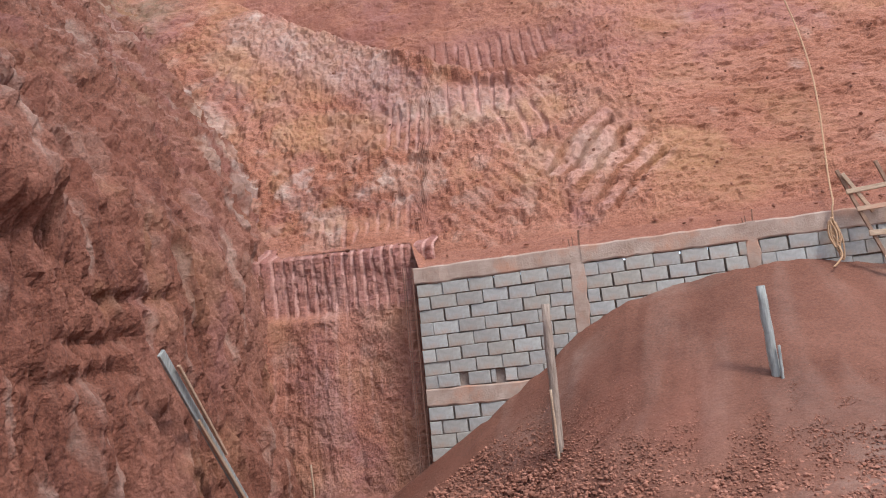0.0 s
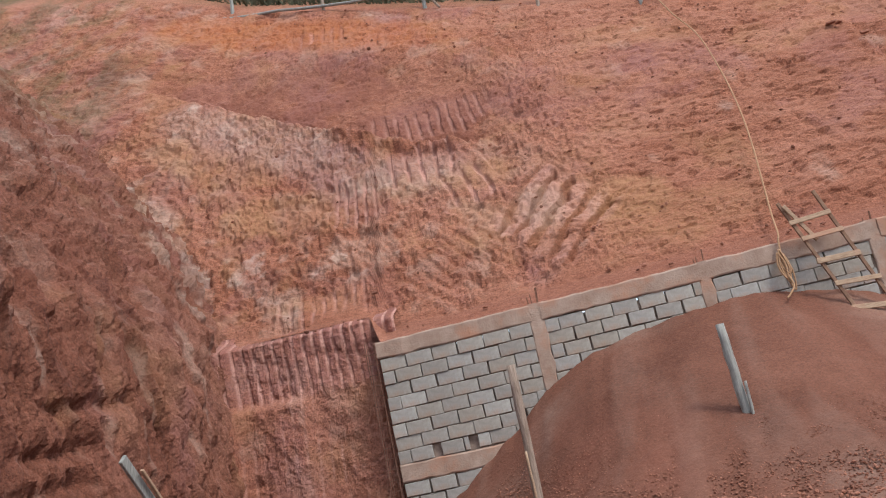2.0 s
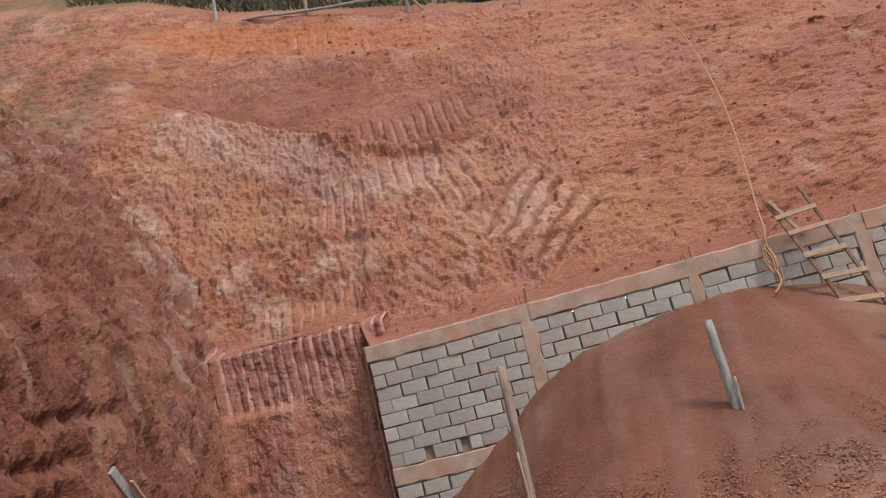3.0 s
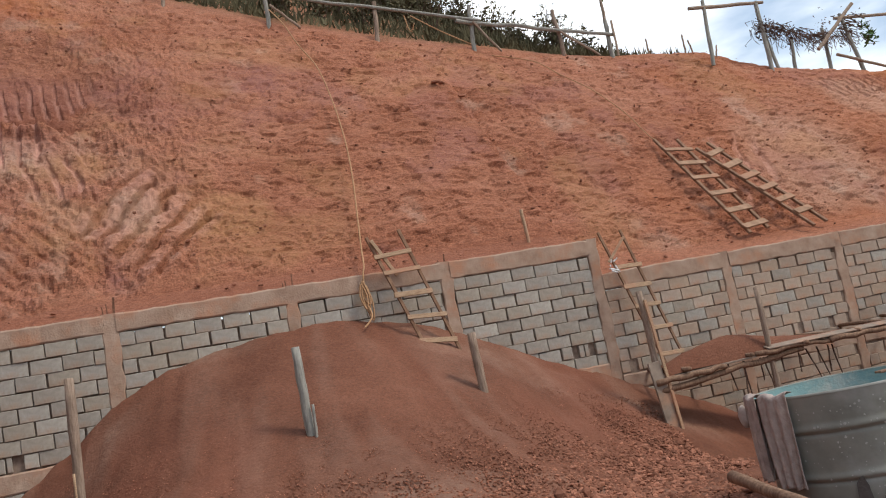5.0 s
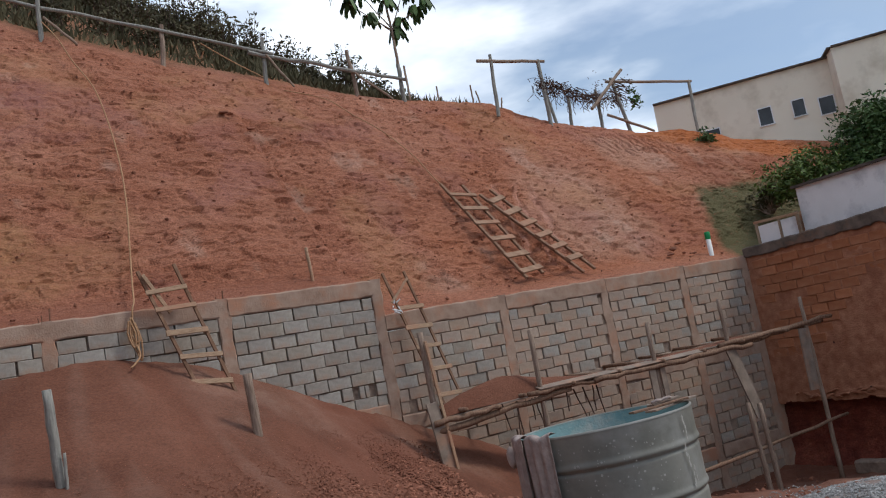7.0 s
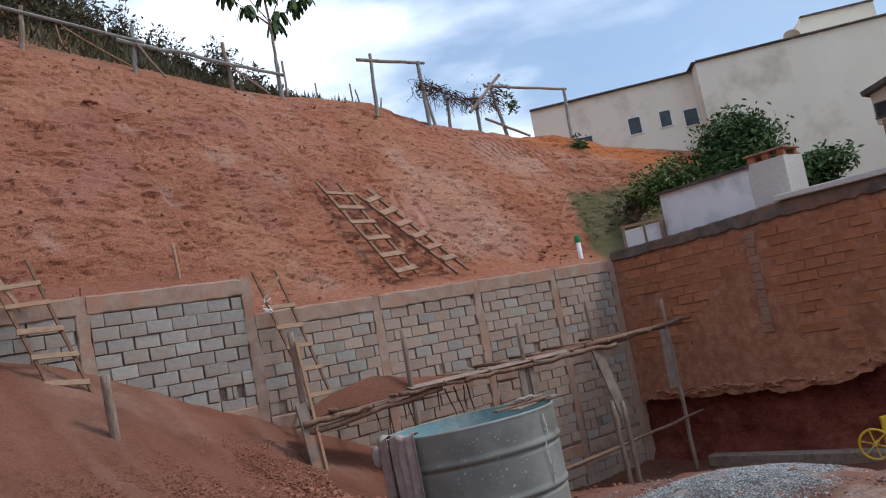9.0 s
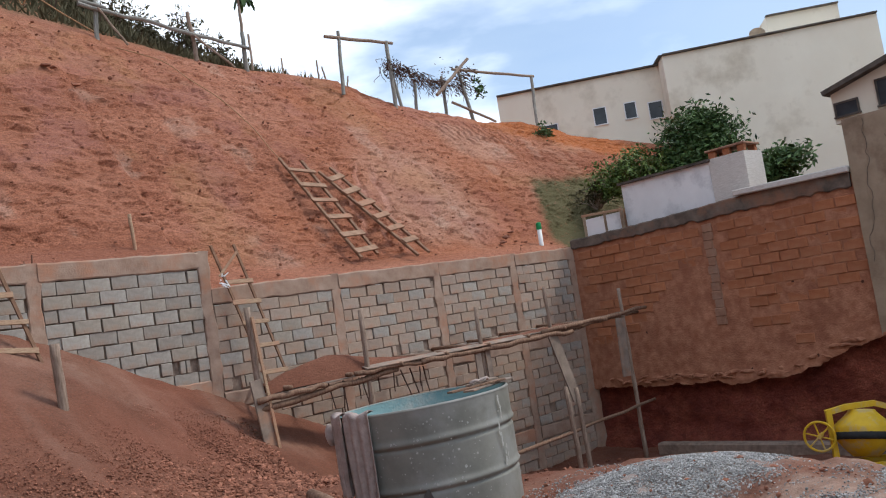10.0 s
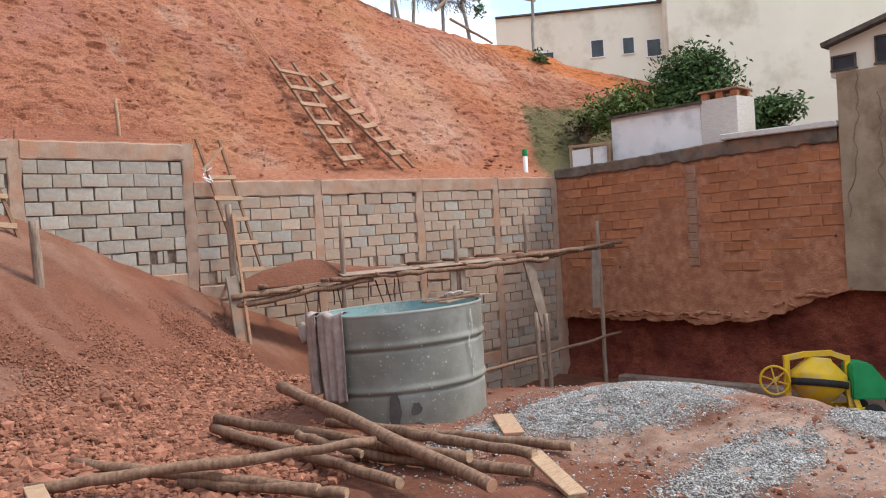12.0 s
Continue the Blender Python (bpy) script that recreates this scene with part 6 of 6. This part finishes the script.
# ---------- concrete mixer ----------
def build_mixer():
    mx = empty("concrete_mixer", pose(12.78, 5.38, PIT, 0, 0, -47.7))
    tagged(mx, "yellow concrete mixer with a green motor cover", "mixer")
    bm = bmesh.new()
    box(bm, (0.0, -0.22, 0.20), (1.15, 0.07, 0.09), bevel=0.008)
    box(bm, (0.0, 0.22, 0.20), (1.15, 0.07, 0.09), bevel=0.008)
    box(bm, (-0.52, 0, 0.20), (0.07, 0.5, 0.08), bevel=0.008)
    box(bm, (0.45, 0, 0.20), (0.07, 0.5, 0.08), bevel=0.008)
    board(bm, (0.36, -0.1, 0.22), (0.30, -0.1, 0.62), 0.09, 0.06, (0, -1, 0))
    board(bm, (0.50, -0.2, 0.0), (0.36, -0.1, 0.5), 0.08, 0.06, (0, -1, 0))
    box(bm, (0.42, -0.2, 0.04), (0.34, 0.1, 0.06), bevel=0.008)
    part("chassis", bm, M["yellow"], mx)
    bm = bmesh.new()
    board(bm, (-0.52, 0, 0.2), (-0.52, 0, 1.0), 0.08, 0.07, (0, -1, 0))
    board(bm, (0.36, 0, 0.45), (0.36, 0, 0.98), 0.08, 0.07, (0, -1, 0))
    board(bm, (-0.56, 0, 0.98), (-0.25, 0, 1.03), 0.08, 0.08, (0, 0, 1))
    board(bm, (-0.27, 0, 1.03), (0.15, 0, 1.03), 0.08, 0.08, (0, 0, 1))
    board(bm, (0.13, 0, 1.03), (0.38, 0, 0.93), 0.08, 0.08, (0, 0, 1))
    part("yoke", bm, M["yellow"], mx)
    tilt = Matrix.Translation((-0.08, 0, 0.63)) @ Matrix.Rotation(radians(8), 4, "Y") @ Matrix.Rotation(radians(-10), 4, "X")
    bm = bmesh.new()
    lathe(bm, [(0.01, -0.33), (0.17, -0.33), (0.30, -0.20), (0.405, -0.08), (0.41, 0.06), (0.40, 0.10), (0.22, 0.27), (0.19, 0.30), (0.18, 0.33), (0.165, 0.33), (0.16, 0.28), (0.01, 0.2)], 40)
    bmesh.ops.transform(bm, matrix=tilt, verts=bm.verts)
    part("drum", bm, M["yellow"], mx, smooth=True)
    bm = bmesh.new()
    lathe(bm, [(0.405, -0.10), (0.428, -0.095), (0.428, 0.0), (0.405, 0.005)], 40)
    bmesh.ops.transform(bm, matrix=tilt, verts=bm.verts)
    part("gear_ring", bm, M["black"], mx, "black gear ring", True)
    wheel = bmesh.new()
    tube(wheel, [(-0.70, 0.21 * math.cos(a), 0.66 + 0.21 * math.sin(a)) for a in [i * math.pi / 8 for i in range(17)]], 0.018)
    for a in (0.3, 1.35, 2.4):
        pole(wheel, (-0.70, 0.2 * math.cos(a), 0.66 + 0.2 * math.sin(a)), (-0.70, -0.2 * math.cos(a), 0.66 - 0.2 * math.sin(a)), 0.012, 0.012, 6)
    pole(wheel, (-0.75, 0, 0.66), (-0.5, 0, 0.66), 0.03, 0.03, 8)
    bmesh.ops.transform(wheel, matrix=Matrix.Translation((-0.70, 0, 0.66)) @ Matrix.Rotation(radians(62), 4, "Z") @ Matrix.Translation((0.70, 0, -0.66)), verts=wheel.verts)
    part("hand_wheel", wheel, M["yellow"], mx, "yellow tilting hand wheel")
    bm = bmesh.new()
    side = [(0.34, 0.36), (0.84, 0.34), (0.88, 0.55), (0.62, 0.88), (0.46, 0.90), (0.34, 0.86)]
    f = [bm.verts.new((x, -0.2, z)) for x, z in side]
    g = [bm.verts.new((x, 0.2, z)) for x, z in side]
    for i in range(6):
        bm.faces.new((f[i], f[(i + 1) % 6], g[(i + 1) % 6], g[i]))
    bm.faces.new(f[::-1])
    bm.faces.new(g)
    bmesh.ops.recalc_face_normals(bm, faces=bm.faces)
    bmesh.ops.bevel(bm, geom=list(bm.edges), offset=0.02, segments=2, affect="EDGES")
    part("motor_cover", bm, M["green"], mx, "green motor cover")
    for y in (-0.28, 0.28):
        bm = bmesh.new()
        lathe(bm, [(0.02, -0.04), (0.10, -0.045), (0.145, -0.035), (0.15, 0), (0.145, 0.035), (0.10, 0.045), (0.02, 0.04)], 24)
        bmesh.ops.transform(bm, matrix=Matrix.Translation((0.6, y, 0.15)) @ Matrix.Rotation(radians(90), 4, "X"), verts=bm.verts)
        part("wheel", bm, M["black"], mx, "black rubber wheel", True)
    bm = bmesh.new()
    pole(bm, (0.9, -0.1, 0.0), (0.84, -0.1, 0.4), 0.015, 0.015, 6)
    part("stand", bm, M["black"], mx)


# ---------- neighbours ----------
def window_on(parent, a, b, s0, s1, z0, z1, frame_mat, depth=0.06):
    """A framed pane on the upright face that runs from a to b in plan."""
    a, b = Vector((*a, 0)), Vector((*b, 0))
    x = (b - a).normalized()
    n = Vector((x.y, -x.x, 0))
    if n.dot(-a) < 0:
        n = -n
    m = Matrix((x, n, Vector((0, 0, 1)))).transposed().to_4x4()
    m.translation = a
    win = empty("window")
    win.parent = parent
    bm = bmesh.new()
    t = 0.03
    for c, s in ((((s0 + s1) / 2, 0.0, z1), (s1 - s0 + t, depth, t)), (((s0 + s1) / 2, 0.0, z0), (s1 - s0 + t * 2, depth + 0.05, t)), ((s0, 0.0, (z0 + z1) / 2), (t, depth, z1 - z0)), ((s1, 0.0, (z0 + z1) / 2), (t, depth, z1 - z0))):
        box(bm, c, s, m)
    part("frame", bm, frame_mat, win)
    bm = bmesh.new()
    box(bm, ((s0 + s1) / 2, 0.006, (z0 + z1) / 2), (s1 - s0, 0.012, z1 - z0), m)
    part("pane", bm, M["glass"], win)


def edge_band(bm, a, b, z, h, out=0.05, wide=0.22):
    board(bm, (*a, z), (*b, z), wide, h, (0, 0, 1), 0.0)


def build_neighbours():
    house = empty("house")
    tagged(house, "cream rendered flat-roofed house on the hill", "house")
    P1, P2, P3, P4 = (20.9, 18.67), (24.05, 14.34), (23.45, 13.9), (27.1, 8.8)
    bm = bmesh.new()
    prism(bm, [P1, P2, (32, 20), (28, 25)], 4.0, 8.92)
    part("wall", bm, M["cream"], house)
    bm = bmesh.new()
    prism(bm, [P3, P4, (35, 15.5), (31.5, 19.5), (24.6, 15.0)], 3.0, 9.0)
    part("wall", bm, M["cream"], house)
    bm = bmesh.new()
    prism(bm, [(27.3, 12.18), (28.7, 10.4), (32.0, 13.0), (30.6, 14.8)], 8.9, 10.18)
    part("stair_tower", bm, M["cream"], house)
    for a, b, z in ((P1, P2, 8.95), (P3, P4, 9.03), ((23.45, 13.9), (24.6, 15.0), 9.03), ((27.3, 12.18), (28.7, 10.4), 10.2)):
        bm = bmesh.new()
        edge_band(bm, a, b, z, 0.045)
        part("roof_flashing", bm, M["trim"], house, "grey roof edge flashing")

    def along(x, y):
        return math.dist(P1, (x, y))

    for (x0, y0), (x1, y1), z0, z1 in (((22.67, 16.23), (22.91, 15.91), 7.38, 7.94), ((23.26, 15.43), (23.47, 15.14), 7.40, 7.93), ((23.70, 14.83), (23.95, 14.48), 7.25, 7.80), ((21.65, 17.62), (21.97, 17.19), 7.0, 7.69)):
        window_on(house, P1, P2, along(x0, y0), along(x1, y1), z0, z1, M["white"])
    # dish and pipe on the roof
    bm = bmesh.new()
    lathe(bm, [(0.02, 0), (0.2, 0.04), (0.25, 0.09), (0.24, 0.10), (0.17, 0.06), (0.02, 0.02)], 20)
    bmesh.ops.transform(bm, matrix=pose(26.3, 12.1, 9.40, 62, 0, -60), verts=bm.verts)
    pole(bm, (26.4, 12.2, 8.95), (26.32, 12.12, 9.41), 0.03, 0.03, 8)
    pole(bm, (26.3, 12.1, 9.30), (26.02, 11.8, 9.57), 0.012, 0.012, 6)
    dish = mesh_object("satellite_dish", bm, M["plaster"])
    tagged(dish, "small grey satellite dish on the roof", "dish")

    hut = empty("white_hut")
    tagged(hut, "low white rendered hut on the wall", "hut")
    bm = bmesh.new()
    prism(bm, [(15.05, 10.42), (15.05, 8.37), (16.6, 8.37), (16.6, 10.42)], 2.9, 4.06)
    part("wall", bm, M["white"], hut)
    bm = bmesh.new()
    box(bm, (15.8, 9.4, 4.08), (1.65, 2.15, 0.05))
    part("roof", bm, M["trim"], hut)
    chim = empty("barbecue_chimney")
    tagged(chim, "pale clad barbecue chimney with brick top", "chimney")
    bm = bmesh.new()
    prism(bm, [(15.04, 8.36), (15.04, 7.62), (15.6, 7.55), (15.6, 8.36)], 2.9, 4.10)
    part("shaft", bm, M["tile"], chim)
    for dx, dy in ((0.06, 0.06), (0.06, 0.66), (0.48, 0.06), (0.48, 0.66), (0.06, 0.36)):
        bm = bmesh.new()
        box(bm, (15.04 + dx, 7.62 + dy, 4.165), (0.1, 0.14, 0.13), bevel=0.008)
        part("brick", bm, M["brick"], chim)
    bm = bmesh.new()
    box(bm, (15.32, 7.99, 4.25), (0.62, 0.82, 0.04), bevel=0.008)
    part("cap", bm, M["rubbed"], chim, "brown slab")
    pen = empty("small_fence")
    tagged(pen, "small white panel fence on the wall end", "fence")
    for y0, y1 in ((11.38, 10.86), (10.84, 10.44)):
        bm = bmesh.new()
        box(bm, (14.92, (y0 + y1) / 2, 3.33), (0.03, y0 - y1 - 0.04, 0.36))
        part("panel", bm, M["white"], pen)
    for y in (11.4, 10.85, 10.43):
        bm = bmesh.new()
        box(bm, (14.92, y, 3.36), (0.06, 0.05, 0.48))
        part("post", bm, M["plaster"], pen)
    bm = bmesh.new()
    board(bm, (14.92, 11.45, 3.60), (14.92, 10.4, 3.55), 0.07, 0.05)
    part("rail", bm, M["plank"], pen)

    nb = empty("annex")
    tagged(nb, "cream annex with dark windows above the grey wall", "house")
    bm = bmesh.new()
    v0 = [(15.0, 5.88, 4.1), (15.0, -8, 4.1), (15.0, -8, 6.2), (15.0, 3.0, 5.35), (15.0, 5.0, 4.98), (15.0, 5.88, 4.62)]
    f = [bm.verts.new(p) for p in v0]
    g = [bm.verts.new((24.0, y, z)) for _, y, z in v0]
    for i in range(6):
        bm.faces.new((f[i], f[(i + 1) % 6], g[(i + 1) % 6], g[i]))
    bm.faces.new(f)
    bm.faces.new(g[::-1])
    bmesh.ops.recalc_face_normals(bm, faces=bm.faces)
    part("wall", bm, M["cream"], nb)
    bm = bmesh.new()
    board(bm, (14.95, 5.95, 4.64), (14.95, 3.0, 5.40), 0.3, 0.08, (0, 0, 1), 0.0)
    board(bm, (14.95, 3.0, 5.40), (14.95, -8.0, 6.25), 0.3, 0.08, (0, 0, 1), 0.0)
    part("roof_edge", bm, M["trim"], nb)
    for y0, y1, z0, z1 in ((5.84, 5.46, 4.2, 4.44), (5.13, 4.82, 4.2, 4.64), (4.75, 4.24, 4.25, 4.78), (3.9, 3.3, 4.3, 4.85)):
        window_on(nb, (15.0, 5.88), (15.0, -8), 5.88 - y0, 5.88 - y1, z0, z1, M["trim"])
    # terrace ground behind the wall
    xs, ys = np.concatenate([np.arange(14.9, 22, 0.2), np.arange(22, 80, 3.0)]), np.concatenate([np.arange(-40, 0, 4.0), np.arange(0, 12.6, 0.2)])
    X, Y = np.meshgrid(xs, ys, indexing="ij")
    Z = 2.95 + np.minimum(np.maximum(X - 15.6, 0) * 0.42, 2.9) * smooth(8.6, 11.2, Y) * (1 - 0.85 * smooth(18.8, 20.5, X)) + 0.2 * fbm(X, Y, 5.0, 3)
    terrace = sheet("terrace", X, Y, Z, M["slope"], {"grass": 0.9, "pale": 0.0, "ochre": 0.0, "violet": 0.0, "dark": 0.2, "orange": 0.3 * smooth(17.5, 18.5, X), "tooth": 0.0})
    tagged(terrace, "overgrown earth terrace behind the wall", "ground", kind="structure")
    # drain pipe stub
    pipe = empty("drain_pipe", pose(14.42, 12.28, 3.1))
    tagged(pipe, "white plastic pipe stub with a green cap", "pipe")
    bm = bmesh.new()
    lathe(bm, [(0.05, -0.1), (0.05, 0.5), (0.045, 0.5)], 20)
    part("tube", bm, M["pvc"], pipe, smooth=True)
    bm = bmesh.new()
    lathe(bm, [(0.056, 0.38), (0.06, 0.39), (0.06, 0.52), (0.05, 0.54), (0.01, 0.54)], 20)
    part("cap", bm, M["green"], pipe, "green cap", True)


# ---------- scattered stones ----------
def scatter(name, pts, sizes, mat, seed, label, category, flat=0.75):
    """Many small faceted lumps in one mesh."""
    rng = np.random.default_rng(seed)
    bm = bmesh.new()
    bmesh.ops.create_icosphere(bm, subdivisions=1, radius=1.0)
    bm.verts.ensure_lookup_table()
    base = np.array([v.co[:] for v in bm.verts])
    tris = np.array([[v.index for v in f.verts] for f in bm.faces])
    bm.free()
    n = len(pts)
    shape = rng.uniform(0.6, 1.35, (n, 1, 3))
    jit = 1 + rng.normal(0, 0.16, (n, len(base), 1))
    V = base[None] * jit * shape
    a = rng.uniform(0, 2 * np.pi, n)
    c, s = np.cos(a)[:, None], np.sin(a)[:, None]
    x, y = V[..., 0] * c - V[..., 1] * s, V[..., 0] * s + V[..., 1] * c
    V = np.stack([x, y, V[..., 2] * flat], -1) * np.asarray(sizes)[:, None, None] + np.asarray(pts)[:, None, :]
    F = tris[None] + (np.arange(n) * len(base))[:, None, None]
    me = bpy.data.meshes.new(name)
    me.from_pydata(V.reshape(-1, 3).tolist(), [], F.reshape(-1, 3).tolist())
    me.materials.append(mat)
    ob = new(name, me)
    tagged(ob, label, category, kind="stuff")
    return ob


def build_scatter():
    rng = np.random.default_rng(3)
    # clods on the run-out of the heap
    x, y = rng.uniform(-3.8, 6.2, 88000), rng.uniform(4.8, 11.2, 88000)
    h = pile_height(x, y)
    want = smooth(1.5, 0.6, h + 0.3 * fbm(x * 0.8, y * 0.8, 7, 3)) * smooth(-0.75, -0.1, h)
    near = np.hypot(x - 5.42, y - 6.45) > 0.9
    keep = (rng.random(88000) < want * 0.8 * smooth(-3.7, -2.2, x + 0.5 * fbm(x * 2, y * 2, 8, 3))) & near & (base_height(x, y) > -0.3)
    x, y, h = x[keep], y[keep], h[keep]
    z = ground_height(x, y)
    size = 0.007 + 0.016 * rng.random(len(x)) ** 1.8 * smooth(1.3, 0.3, h) + 0.032 * smooth(0.8, 0.0, h) * rng.random(len(x)) ** 2.5
    scatter("clods", np.stack([x, y, z + size * 0.3], -1), size, M["clod"], 1, "crumbled red clods on the heap's run-out", "clods")
    # larger lumps at the toe
    x, y = rng.uniform(0.8, 5.0, 900), rng.uniform(5.0, 8.2, 900)
    h = pile_height(x, y)
    keep = (np.abs(h) < 0.35) & (np.hypot(x - 5.42, y - 6.45) > 0.95) & (rng.random(900) < 0.8)
    x, y = x[keep], y[keep]
    size = 0.03 + 0.045 * rng.random(len(x)) ** 2
    scatter("clods", np.stack([x, y, ground_height(x, y) + size * 0.25], -1), size, M["clod"], 2, "fist-sized red clods at the foot of the heap", "clods")
    # rubble along the plateau and pit
    x, y = rng.uniform(4.0, 13.8, 9000), rng.uniform(2.2, 11.4, 9000)
    keep = (np.hypot(x - 5.42, y - 6.45) > 0.9) & (pile_height(x, y) < base_height(x, y) + 0.1) & (rng.random(9000) < 0.55)
    x, y = x[keep], y[keep]
    size = 0.008 + 0.03 * rng.random(len(x)) ** 4
    scatter("rubble", np.stack([x, y, ground_height(x, y) + size * 0.3], -1), size, M["clod"], 3, "scattered red crumbs and stones", "rubble")
    # crushed stone
    x, y = rng.uniform(3.6, 7.9, 170000), rng.uniform(1.6, 5.9, 170000)
    dens = stone_cover(x, y) + 0.04
    keep = (rng.random(170000) < dens * 0.7) & (np.hypot(x - 5.42, y - 6.45) > 0.86)
    x, y = x[keep], y[keep]
    size = 0.005 + 0.006 * rng.random(len(x))
    scatter("gravel", np.stack([x, y, ground_height(x, y) + 0.008 + 0.012 * rng.random(len(x))], -1), size, M["gravel"], 4, "grey crushed stone spread over the yard", "gravel")
    # stones and crumbs on the cut slope
    x, k = rng.uniform(-6, 15, 1800), rng.random(1800)
    yc = crest_y(x)
    y = 12.05 + (yc - 12.05) * k
    z = hill_height(x, y)
    size = 0.010 + 0.03 * rng.random(len(x)) ** 4
    scatter("slope_crumbs", np.stack([x, y - 0.03, z + 0.03], -1), size, M["clod"], 5, "loose crumbs and stones on the cut slope", "rubble")
    x, y = np.array([5.7, 5.82, 6.12, 6.93, 12.0, 11.9, 13.6, 13.8, 13.4, 13.9, 14.0]), np.array([16.25, 16.2, 15.98, 16.33, 16.24, 15.26, 12.6, 12.5, 12.5, 12.7, 12.4])
    scatter("stones", np.stack([x, y - 0.05, hill_height(x, y) + 0.06], -1), np.array([0.10, 0.06, 0.09, 0.08, 0.07, 0.06, 0.09, 0.07, 0.08, 0.07, 0.06]), M["clod"], 6, "dark stones lying on the slope", "stones", 0.45)


build_side_wall()
build_posts()
build_rebar()
build_ladders()
build_ropes()
build_fence()
build_pergola()
build_plants()
build_scaffold()
build_logs()
build_tank_clutter()
build_mixer()
build_neighbours()
build_scatter()
